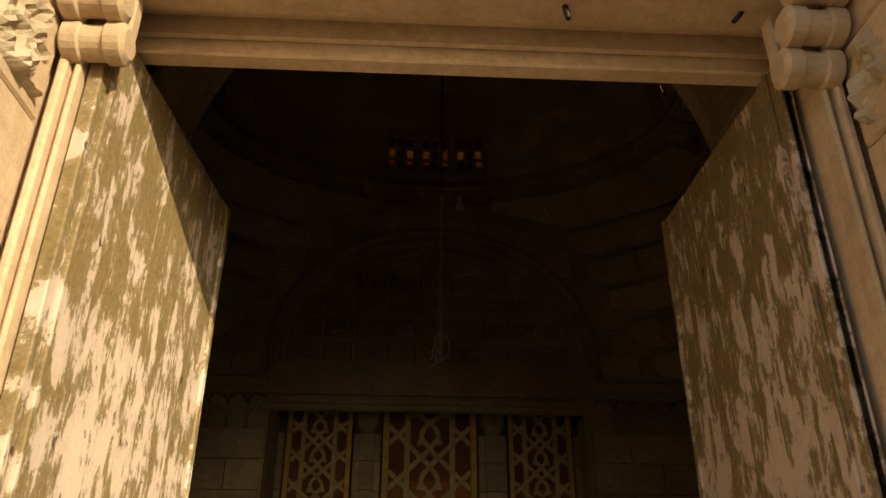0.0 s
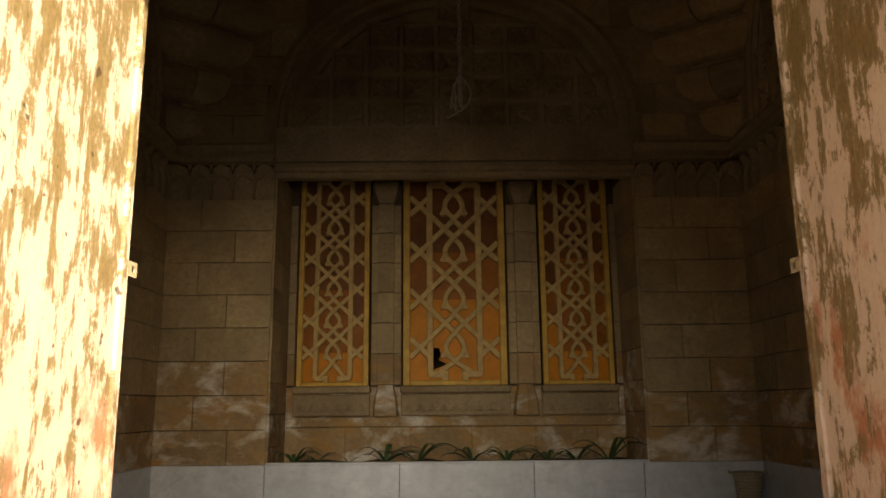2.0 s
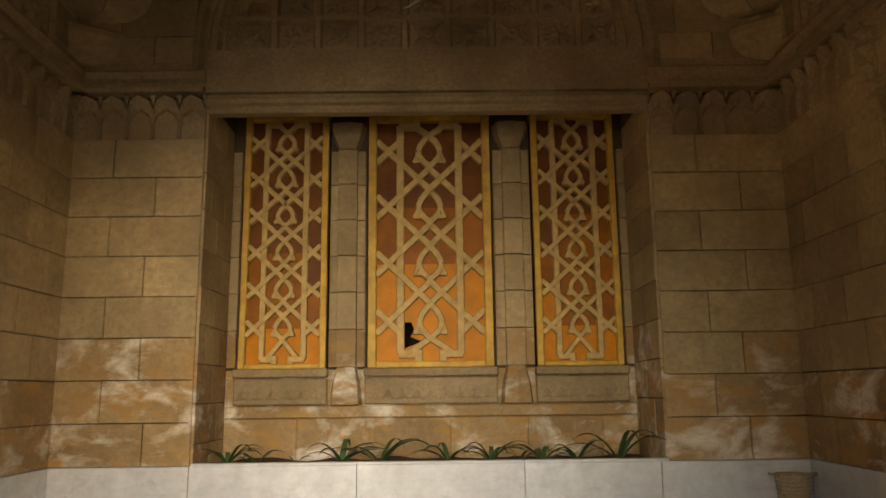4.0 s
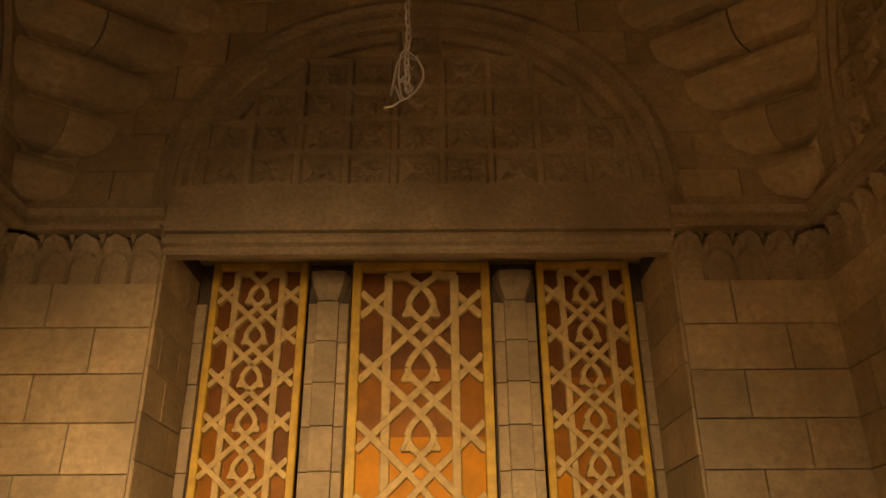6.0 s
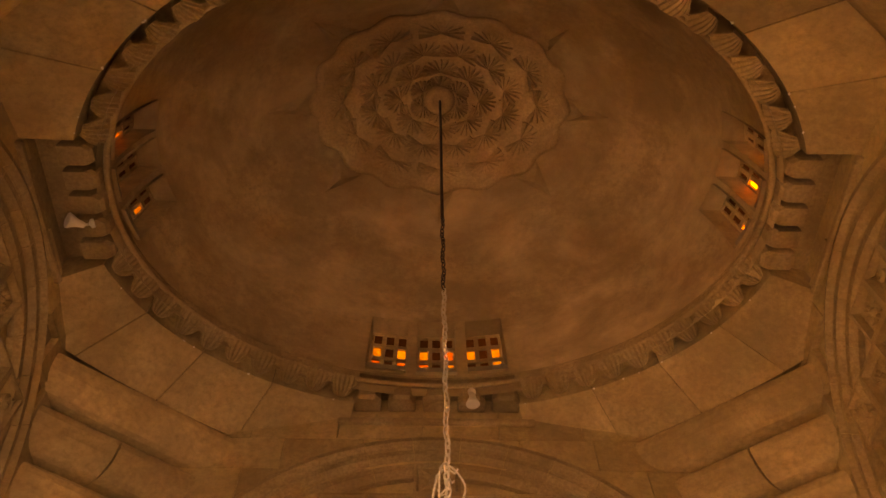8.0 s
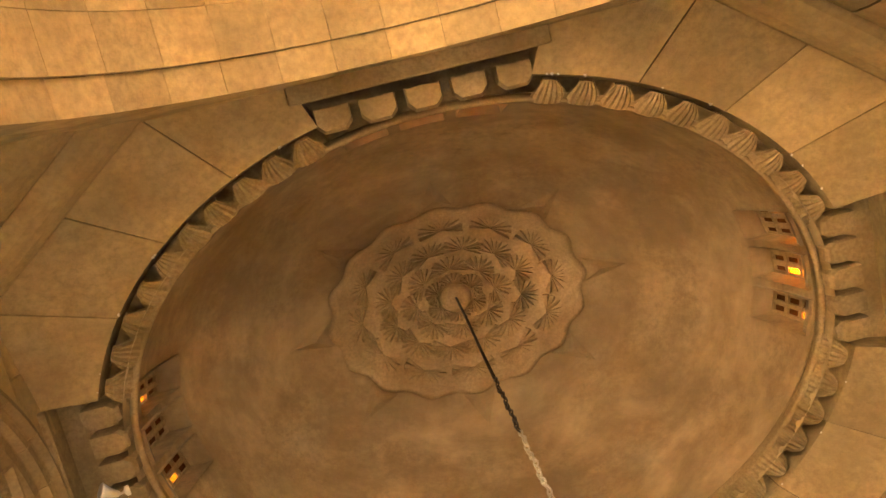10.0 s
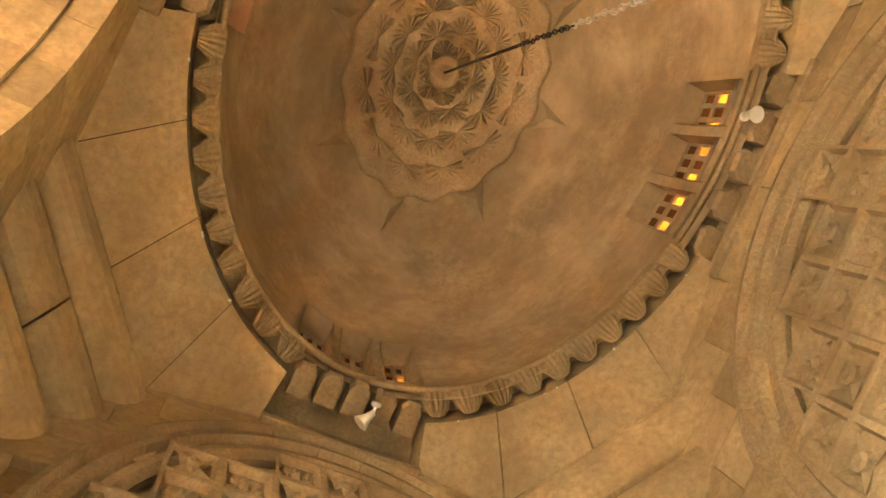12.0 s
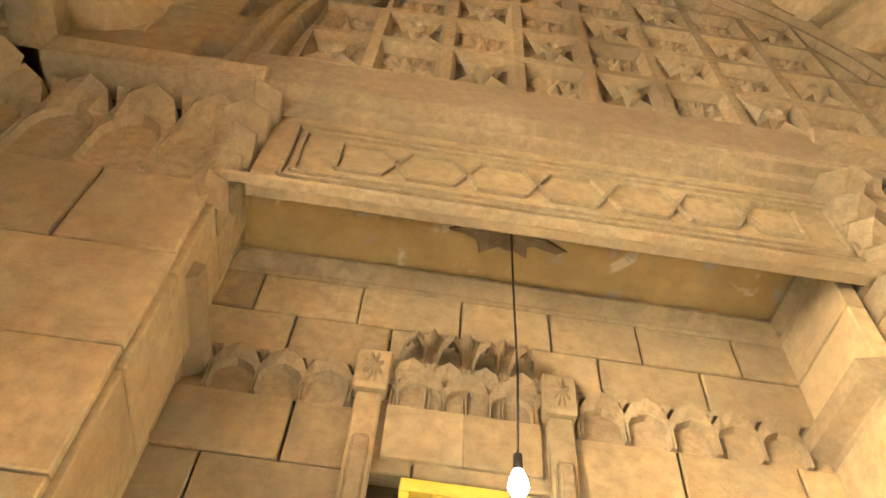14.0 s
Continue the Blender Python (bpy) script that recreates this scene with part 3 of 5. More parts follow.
def lattice_window(name, a, b, z0, z1, y, cells, label, seed):
    win = empty(name, Matrix.Translation((a, y, z0)))
    tagged(win, label, "window", "lattice windows of the niche", "structure")
    W, H = b - a, z1 - z0
    fr = 0.11 if W > 1.2 else 0.085
    for q, (lo, hi) in enumerate([((0, -0.06, 0), (fr, 0.06, H)), ((W - fr, -0.06, 0), (W, 0.06, H)), ((fr, -0.06, H - fr), (W - fr, 0.06, H)), ((fr, -0.06, 0), (W - fr, 0.06, fr * 0.7))]):
        box("window_frame", lo, hi, OCHRE, win, 0.012)
    c, bx = W / 2, 0.24 * W
    st = 0.102 if W > 1.2 else 0.078
    zi0, zi1 = fr * 0.7, H - fr
    up_, down_ = (0.55, 0.66) if W > 1.2 else (0.65, 0.92)
    p = (zi1 - zi0) / (cells - 1 + up_ + down_)
    levels = [zi1 - up_ * p - i * p for i in range(cells)]
    y0, y1 = -0.045, 0.03
    v, f = [], []
    he = W / 2 - fr
    xm = (he + bx) / 2
    slope = 0.5 * p / (xm - 0.38 * bx)
    dip = 0.5 * p + slope * 0.38 * bx
    for s in (-1, 1):
        top, foot = zi1 - 0.08 * p, zi0 + 0.12 * p
        bar2d(v, f, (c + s * bx, foot), (c + s * bx, top), st, y0, y1)
        bar2d(v, f, (c + s * bx * 1.05, foot), (c + s * bx * 0.40, foot), st, y0, y1)
        bar2d(v, f, (c + s * bx * 1.05, top), (c + s * bx * 0.45, top), st, y0, y1)
        bar2d(v, f, (c + s * bx * 0.45, top - st / 2), (c + s * bx * 0.45, zi1), st, y0, y1)
        bar2d(v, f, (c + s * bx * 0.40, foot + st / 2), (c + s * bx * 0.40, zi0), st, y0, y1)
        bar2d(v, f, (c + s * bx * 0.50, top), (c - s * bx * 0.08, levels[0] + 0.26 * p), st * 0.8, y0, y1)
        bar2d(v, f, (c + s * bx * 0.75, foot), (c - s * bx * 0.1, levels[-1] - 0.24 * p), st * 0.8, y0, y1)
        for k_, zz in enumerate(levels):
            # strands that cross beside the upright bars and run on to the diamonds between the loops
            for d, on in ((-1, k_ < cells - 1), (1, k_ > 0)):
                far = (c - s * 0.05 * bx, zz + d * (dip + slope * 0.05 * bx)) if on else (c + s * bx, zz + d * slope * (xm - bx))
                bar2d(v, f, (c + s * he, zz - d * slope * (he - xm)), far, st * 0.85, y0, y1)
    LOOP = [(0.06, 0.31), (-0.13, 0.235), (-0.30, 0.12), (-0.38, 0.0), (-0.33, -0.1), (-0.16, -0.21), (0.08, -0.30)]
    for zc in levels:
        # pointed almond loop of two strands, each with a spur
        for s in (-1, 1):
            pts = [(c + s * x * bx, zc + z * p) for x, z in LOOP]
            for q0, q1 in zip(pts, pts[1:]):
                bar2d(v, f, q0, q1, st * 0.8, y0, y1)
            bar2d(v, f, (c + s * 0.40 * bx, zc - 0.06 * p), (c + s * 0.52 * bx, zc - 0.19 * p), st * 0.5, y0, y1)
            bar2d(v, f, (c + s * 0.55 * bx, zc - 0.185 * p), (c + s * 0.22 * bx, zc - 0.175 * p), st * 0.5, y0, y1)
    zl = 0.006
    v = [(x, yy, min(max(z, zl), H - zl)) for x, yy, z in v]
    put("lattice", mesh("lattice", v, f), LATTICE, win, None, "tan carved interlaced lattice")
    # panes, one for each cell of three columns; tone darkens upwards for weaker light
    rnd = random.Random(seed)
    xs = [fr * 0.8, c - bx, c + bx, W - fr * 0.8]
    bounds = [zi0] + levels[::-1] + [zi1]
    for i in range(cells + 1):
        za, zb = bounds[i], bounds[i + 1]
        if zb - za < 0.02:
            continue
        for q in range(3):
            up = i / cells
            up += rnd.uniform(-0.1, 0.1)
            col = AMBER if up < (0.34 if W > 1.2 else 0.12) else (HALF_LIT_GLASS if up < (0.66 if W > 1.2 else 0.42) else UNLIT_GLASS)
            if W > 1.2 and q == 1 and i == 0:
                # a broken pane: the glass that is left round a ragged hole
                xa, xb = xs[q], xs[q + 1]
                px = [(xa, za), (xb, za), (xb, zb), (xa + 0.18 * (xb - xa), zb), (xa + 0.22 * (xb - xa), za + 0.8 * (zb - za)), (xa + 0.16 * (xb - xa), za + 0.62 * (zb - za)), (xa + 0.36 * (xb - xa), za + 0.5 * (zb - za)), (xa, za + 0.3 * (zb - za))]
                put("pane", mesh("pane", [(x, 0.035, z) for x, z in px], [tuple(range(8))]), AMBER, win, None, "amber pane with a ragged hole")
                continue
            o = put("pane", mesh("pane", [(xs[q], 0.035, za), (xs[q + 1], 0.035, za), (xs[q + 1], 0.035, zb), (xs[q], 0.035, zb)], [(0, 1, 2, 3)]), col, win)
    return win


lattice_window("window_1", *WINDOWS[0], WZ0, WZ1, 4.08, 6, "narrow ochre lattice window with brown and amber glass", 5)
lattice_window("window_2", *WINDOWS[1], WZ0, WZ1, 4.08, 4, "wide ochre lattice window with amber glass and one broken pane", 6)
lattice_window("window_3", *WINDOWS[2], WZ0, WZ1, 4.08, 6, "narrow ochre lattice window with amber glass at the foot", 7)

# box added behind the windows, its dark colour standing for unlit space
structure(box("wall_behind_windows", (-3.1, 5.6, -0.3), (3.1, 5.9, 5.6), CORE), "added wall coloured dark for the unlit space behind the lattice windows", "wall")
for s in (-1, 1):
    structure(box("wall_behind_windows", (s * 2.92, 4.45, -0.3), (s * 3.2, 5.6, 5.6), CORE), "added side wall coloured dark for the unlit space behind the lattice windows", "wall")
structure(box("ceiling_behind_windows", (-3.1, 4.45, 5.02), (3.1, 5.6, 5.3), CORE), "added ceiling coloured dark for the unlit space behind the lattice windows", "ceiling")

# ---- side walls: piers, a beam over an open bay, a lunette above ----
JN, JS = 0.88, -1.95           # jambs of the bays, back and front
BAY_X = 4.80
BAY_N = 0.80                   # back end of the bay
BAY_C = 4.2                    # the bay's ceiling
LOW_Z = 3.86                   # carved band on the piers beside the bay's front jamb
TH = 0.42


def side_wall(s, name):
    X = s * HX
    n = (-s, 0, 0)
    w = structure(box(name, (min(X + s * 0.055, X + s * TH), -HYF - 0.3, 4.75), (max(X + s * 0.055, X + s * TH), HY + 0.05, 9.2), STONE), "limestone side wall with a coffered blind arch over an open bay", "wall")
    for y0, y1, bz, bh in ((JN, HY, BAND_Z, BAND_H), (-HYF - 0.02, JS, LOW_Z, 0.6)):
        box("pier", (min(X + s * 0.055, X + s * TH), y0 + 0.05 if y0 > 0 else y0 - 0.3, 0), (max(X + s * 0.055, X + s * TH), y1 if y0 > 0 else y1 - 0.05, 4.748), CORE, w)
        o = (X, y1 if s > 0 else y0, 0)
        al = (0, -1 if s > 0 else 1, 0)
        stones(w, (X, y0 if s < 0 else y1, 0), (0, 1 if s < 0 else -1, 0), n, y1 - y0, PL, bz, 0.47, 0.72, STONE, STONE_LOW, 1.6, seed=int(40 + 10 * y0 + s))
        niche_band(w, (X, y0 if s < 0 else y1, 0), (0, 1 if s < 0 else -1, 0), n, y1 - y0, bz, bh, 0.29)
        put("cornice", prism(CORNICE, [(Vector((X, y0, bz + bh)), n), (Vector((X, y1, bz + bh)), n)]), CARVED, w)
        # the pier's end face towards the bay
        yj, d = (JN, -1) if y0 > 0 else (JS, 1)
        stones(w, (X if s * d > 0 else X + s * TH, yj, 0), (1 if (s > 0) == (s * d > 0) else -1, 0, 0), (0, d, 0), TH, PL, bz + bh * 0.6, 0.47, 0.6, STONE, STONE_LOW, 1.6, seed=int(70 + yj * 10))
        box("plinth", (min(X - s * 0.03, X + s * TH), min(y0, y1) - (0.03 if y0 > 0 else 0.0), 0), (max(X - s * 0.03, X + s * TH), max(y0, y1) + (0.0 if y0 > 0 else 0.03), PL), MARBLE, w, 0.006, "grey-white marble plinth")
    box("corner_block", (min(X - s * 0.08, X + s * 0.3), -HYF - 0.35, LOW_Z + 0.2), (max(X - s * 0.08, X + s * 0.3), -HYF + 0.02, LOW_Z + 1.2), STONE, w, 0.01)
    # spandrel blocks round the arch
    stones(w, (X, -HYF if s < 0 else HY, 0), (0, 1 if s < 0 else -1, 0), n, HY + HYF, 4.78, 8.3, 0.46, 0.75, STONE, seed=90 + s,
           skip=lambda u, z: (((u - HYF if s < 0 else HY - u) + 0.06) / 2.1) ** 2 + ((max(z, 5.0) - 5.0) / 3.1) ** 2 < 1)
    # beam over the bay, with a raised border and interlaced lines
    bx0, bx1 = X - s * 0.015, X + s * 0.05
    box("impost", (min(X - s * 0.01, X + s * 0.3), JS - 0.12, LOW_Z + 0.3), (max(X - s * 0.01, X + s * 0.3), JS + 0.05, 4.74), STONE, w, 0.01)
    box("beam", (min(bx0, bx1), JS + 0.1, 3.9), (max(bx0, bx1), JN + 0.1, 4.56), STONE, w, 0.01, "pale limestone beam with incised interlace")
    put("beam_moulding", prism([(0.0, 0.0), (0.05, 0.02), (0.06, 0.06), (0.02, 0.08), (0.02, 0.12), (0.08, 0.15), (0.09, 0.18), (0.0, 0.2)], [(Vector((bx0, JS, 4.52)), n), (Vector((bx0, JN + 0.1, 4.52)), n)]), CARVED, w)
    put("beam_edge", prism([(0.0, 0.0), (0.03, 0.01), (0.035, 0.03), (0.0, 0.05)], [(Vector((bx0, JS, 3.9)), n), (Vector((bx0, JN + 0.1, 3.9)), n)]), CARVED, w)
    # frieze coloured darker, standing for the shade over the beam
    box("frieze", (min(X - s * 0.103, X + s * 0.3), JS - 0.15, 4.725), (max(X - s * 0.103, X + s * 0.3), 2.0, 5.006), SHADED_STONE, w, 0.006)

    def line(pts, r=0.012, name_="interlace"):
        v, f = [], []
        for (ya, za), (yb, zb) in zip(pts[:-1], pts[1:]):
            bar2d(v, f, (ya, za), (yb, zb), r * 2, -0.016, 0.0)
        v = [(bx0 + s * yy, u, z) for u, yy, z in v]
        put(name_, mesh(name_, v, f), CARVED, w)

    ya, yb = JS + 0.22, JN - 0.05
    for inset in (0.0, 0.045):
        line([(ya + inset, 4.0 + inset), (yb - inset, 4.0 + inset), (yb - inset, 4.44 - inset), (ya + inset, 4.44 - inset), (ya + inset, 4.0 + inset)], 0.012, "border")
    up, dn = [], []
    m = 7
    for i in range(m):
        u0 = ya + 0.16 + (yb - ya - 0.32) * i / m
        u1 = ya + 0.16 + (yb - ya - 0.32) * (i + 1) / m
        hi, lo = (4.33, 4.11) if i % 2 == 0 else (4.11, 4.33)
        up += [(u0 + 0.06, hi), (u1 - 0.06, hi)]
        dn += [(u0 + 0.06, lo), (u1 - 0.06, lo)]
    line(up)
    line(dn)
    line([(up[0][0], 4.33), (up[0][0], 4.11)])
    line([(up[-1][0], 4.33), (up[-1][0], 4.11)])
    # stepped brackets where the beam meets the piers
    for yj, d in ((JS, 1), (JN, -1)):
        for i in range(5):
            z, reach = 3.74 + i * 0.16, 0.02 + 0.028 * i
            leaf = [(-0.12, 0.0), (0.015, 0.0), (0.03, 0.03), (0.035 + 0.5 * reach, 0.09), (0.05 + reach, 0.125), (0.04 + reach, 0.15), (-0.12, 0.155)]
            ya_, yb_ = yj - d * 0.10, yj + d * (0.04 + 0.02 * i)
            mid_ = 0.5 * (ya_ + yb_)
            put("bracket", prism(leaf, [(Vector((X + s * 0.04, ya_, z)), n), (Vector((X - s * 0.012, mid_, z)), n), (Vector((X + s * 0.04, yb_, z)), n)]), CARVED, w)
    lunette(w, (X + s * 0.03, -0.06, 0), (0, 1 if s < 0 else -1, 0), n, 5.0, 1.75, 2.17, 7.45, 8.05, 9, 0.47, 4.78)
    return w


wall_west = side_wall(-1, "wall_west")
wall_east = side_wall(1, "wall_east")


# ---- the bays behind the side walls ----
def bay(s):
    X0, X1 = s * (HX + 0.08), s * BAY_X
    tag = "west" if s < 0 else "east"
    back = structure(box("wall_bay_" + tag, (min(X1, X1 + s * 0.3), -2.4, 0), (max(X1, X1 + s * 0.3), BAY_N + 0.38, 4.7), CORE), "limestone back wall of the side bay with carved band and door case", "wall")
    n = (-s, 0, 0)
    al = (0, 1 if s < 0 else -1, 0)
    o = (X1 - s * 0.055, -2.05 if s < 0 else BAY_N, 0)
    span = BAY_N + 2.05
    stones(back, o, al, n, span, 0.0, 3.31, 0.30, 0.52, STONE, seed=120 + s, skip=(lambda u, z: abs(u - 1.22) < 0.3 and z < 3.1) if s < 0 else None)
    stones(back, o, al, n, span, 3.53, BAY_C - 0.152, 0.26, 0.45, STONE, seed=130 + s)
    niche_band(back, o, al, n, span, 3.31, 0.22, 0.185)
    for y, t in ((-2.05, -0.3), (BAY_N, 0.3)):
        side = structure(box("wall_bay_side_" + tag, (min(X0 + s * (TH - 0.07), X1), min(y, y + t), 0), (max(X0 + s * (TH - 0.07), X1), max(y, y + t), 4.7), CORE), "limestone side wall of the bay", "wall")
        q = -1 if t > 0 else 1
        stones(side, (X1 if (s < 0) == (t > 0) else X0, y + q * 0.055, 0), ((1, 0, 0) if (X1 if (s < 0) == (t > 0) else X0) < (X0 if (s < 0) == (t > 0) else X1) else (-1, 0, 0)), (0, q, 0), abs(X1 - X0), 0.0, BAY_C - 0.02, 0.375, 0.75, STONE, seed=int(140 + y))
        put("cornice", prism([(0.0, 0.0), (0.05, 0.0), (0.06, 0.05), (0.14, 0.09), (0.15, 0.16), (0.0, 0.2)], [(Vector((X0, y + q * 0.03, 3.3)), (0, q, 0)), (Vector((X1, y + q * 0.03, 3.3)), (0, q, 0))]), CARVED, side)
    ceil = structure(box("ceiling_bay_" + tag, (min(X0, X1), -2.05, BAY_C), (max(X0, X1), BAY_N, 4.68), OLD), "stained painted ceiling of the bay with flaking patches", "ceiling")
    for a, b_, nn in (((X1, -2.05), (X1, BAY_N), n), ((X0, -2.05), (X1, -2.05), (0, 1, 0)), ((X0, BAY_N), (X1, BAY_N), (0, -1, 0))):
        put("ceiling_moulding", prism([(0.0, 0.0), (0.075, 0.0), (0.085, 0.012), (0.085, 0.03), (0.075, 0.035), (0.11, 0.105), (0.125, 0.11), (0.125, 0.13), (0.11, 0.135), (0.11, 0.148)], [(Vector((*a, BAY_C - 0.15)), nn), (Vector((*b_, BAY_C - 0.15)), nn)]), STONE, ceil)
    return back, ceil


bay_west, bay_ceiling = bay(-1)
bay(1)

# door case in the west bay: two pilasters with rosette blocks, four shell niches between, yellow lattice below
BX = -BAY_X + 0.055
case = empty("door_case", Matrix.Translation((BX, -0.82, 0.02)) @ Matrix.Diagonal((0.6, 0.398, 0.8, 1)))
tagged(case, "carved limestone door case with rosette blocks and shell niches", "door case", kind="structure")
for q in (-1, 1):
    box("pilaster", (0, q * 0.98 - 0.13, 0.0), (0.12, q * 0.98 + 0.13, 4.18), STONE, case, 0.02)
    box("pilaster_panel", (0.1, q * 0.98 - 0.09, 0.4), (0.15, q * 0.98 + 0.09, 3.9), CARVED, case, 0.03)
    box("capital_block", (0, q * 0.98 - 0.18, 4.19), (0.15, q * 0.98 + 0.18, 4.46), STONE, case, 0.02)
    v = [(0.18, 0, 0)]
    for e in range(24):
        r = 0.11 if e % 3 else 0.06
        v.append((0.152, r * math.cos(e * math.pi / 12), r * math.sin(e * math.pi / 12)))
    put("rosette", mesh("rosette", v, [(0, 1 + e, 1 + (e + 1) % 24) for e in range(24)]), CARVED, case, Matrix.Translation((0, q * 0.98, 4.325)))
    box("lintel_half", (0.0, min(0, q * 0.78), 3.82), (0.08, max(0, q * 0.78), 4.14), STONE, case, 0.008)
for i in range(4):
    yc = -0.585 + i * 0.39
    put("niche", niche_mesh(0.38, 0.29, 0.12), CARVED, case, Matrix.Translation((0.03, yc - 0.19, 4.15)) @ pose(0, 0, 0, 0, 0, 90))
    v, f = [(0.30, 0, 0.02)], []
    for e in range(13):
        t = math.pi * e / 12
        r = 0.15 if e % 2 else 0.125
        v += [(0.06, r * math.cos(t), r * 1.1 * math.sin(t)), (0.22, 0.8 * r * math.cos(t), 0.9 * r * math.sin(t))]
    for e in range(12):
        f += [(1 + 2 * e, 3 + 2 * e, 4 + 2 * e, 2 + 2 * e), (0, 2 + 2 * e, 4 + 2 * e)]
    put("shell", mesh("shell", v, f), CARVED, case, Matrix.Translation((0.02, yc, 4.44)))
    if i < 3:
        put("boss", mesh("boss", [(0.14, 0, 0)] + [(0.03, 0.07 * math.cos(e * math.pi / 5), 0.07 * math.sin(e * math.pi / 5)) for e in range(10)], [(0, 1 + e, 1 + (e + 1) % 10) for e in range(10)]), CARVED, case, Matrix.Translation((0.03, yc + 0.195, 4.66)))
lat = empty("door_lattice", Matrix.Translation((BX + 0.04, -0.85, 0)) @ Matrix.Diagonal((1, 0.355, 0.85, 1)))
tagged(lat, "yellow painted wooden lattice in the door case", "lattice")
box("top_rail", (0, -0.55, 3.41), (0.07, 0.55, 3.47), YELLOW, lat, 0.01)
box("bottom_rail", (0, -0.55, 0.02), (0.07, 0.55, 0.25), YELLOW, lat, 0.01)
for i in range(4):
    y = -0.5 + i * 0.333
    box("bar", (0.01, y - 0.05, 0.25), (0.06, y + 0.05, 3.41), YELLOW, lat, 0.008)
for i in range(7):
    z = 0.6 + i * 0.42
    box("cross_bar", (0.0, -0.5, z - 0.03), (0.05, 0.5, z + 0.03), YELLOW, lat, 0.008)
box("backing", (-0.04, -0.6, 0.0), (-0.02, 0.6, 3.45), IRON, lat)

# broken plaster rose round the lamp's hook
rr = random.Random(41)
rv = [(0, 0, -0.022)]
for e in range(36):
    r = (0.27 if e % 4 < 2 else 0.21) * rr.uniform(0.8, 1.15)
    rv += [(r * 0.9 * math.cos(e * math.pi / 18), r * math.sin(e * math.pi / 18), -0.02 * rr.uniform(0.6, 1.2)), (r * math.cos(e * math.pi / 18), r * 1.05 * math.sin(e * math.pi / 18), 0.004)]
rf = []
for e in range(36):
    a, b_ = 1 + 2 * e, 1 + 2 * ((e + 1) % 36)
    rf += [(0, b_, a), (a, b_, b_ + 1, a + 1)]
put("plaster_rose", mesh("plaster_rose", rv, rf), BARED, bay_ceiling, Matrix.Translation((-4.36, -0.69, BAY_C - 0.006)) @ Matrix.Diagonal((0.62, 1.1, 1, 1)))
# lamp on a wire from the bay's ceiling
hang = empty("hanging_lamp", Matrix.Translation((-4.33, -0.69, BAY_C)))
tagged(hang, "bare white bulb hanging on a dark wire from the bay ceiling", "lamp")


def tube(pts, r, seg=6):
    """A round bar through points."""
    v, f = [], []
    pts = [Vector(p) for p in pts]
    for i, p in enumerate(pts):
        d = (pts[min(i + 1, len(pts) - 1)] - pts[max(i - 1, 0)]).normalized()
        a = d.orthogonal().normalized() if i == 0 else (a - d * a.dot(d)).normalized()
        b = d.cross(a)
        v += [tuple(p + (a * math.cos(t) + b * math.sin(t)) * r) for t in [2 * math.pi * k / seg for k in range(seg)]]
    for i in range(len(pts) - 1):
        f += [(i * seg + k, i * seg + (k + 1) % seg, (i + 1) * seg + (k + 1) % seg, (i + 1) * seg + k) for k in range(seg)]
    f += [tuple(range(seg))[::-1], tuple((len(pts) - 1) * seg + k for k in range(seg))]
    return mesh("tube", v, f, True)


def lathe(profile, seg=20, sx=1.0, sy=1.0, smooth=True):
    v, f = [], []
    for r, z in profile:
        v += [(r * sx * math.cos(2 * math.pi * k / seg), r * sy * math.sin(2 * math.pi * k / seg), z) for k in range(seg)]
    for i in range(len(profile) - 1):
        f += [(i * seg + k, i * seg + (k + 1) % seg, (i + 1) * seg + (k + 1) % seg, (i + 1) * seg + k) for k in range(seg)]
    return mesh("turned", v, f, smooth)


LIT = bpy.data.materials.new("glowing_bulb")
LIT.use_nodes = True
LIT.node_tree.nodes["Principled BSDF"].inputs["Emission Color"].default_value = (1.0, 0.95, 0.88, 1)
LIT.node_tree.nodes["Principled BSDF"].inputs["Emission Strength"].default_value = 0.4
put("wire", tube([(0, 0, 0), (0.012, 0.0, -0.5), (0.0, 0.01, -1.0), (0.01, 0.0, -1.36)], 0.005), IRON, hang)
put("hook", lathe([(0.0, 0.0), (0.022, 0.0), (0.02, -0.015), (0.008, -0.04), (0.0, -0.04)], 12), IRON, hang)
put("holder", lathe([(0.0, 0.0), (0.025, 0.0), (0.028, -0.08), (0.0, -0.08)], 12), IRON, hang, Matrix.Translation((0.01, 0, -1.35)) @ Matrix.Diagonal((0.6, 0.6, 0.8, 1)))
put("bulb", lathe([(0.014, 0.0), (0.03, -0.04), (0.034, -0.07), (0.02, -0.1), (0.0, -0.105)], 14), LIT, hang, Matrix.Translation((0.01, 0, -1.405)))
bl = bpy.data.lights.new("bulb_light", "POINT")
bl.energy, bl.color, bl.shadow_soft_size = 0.02, (1.0, 0.9, 0.72), 0.06
new("bulb_light", bl).location = (-4.2, -0.69, 2.75)

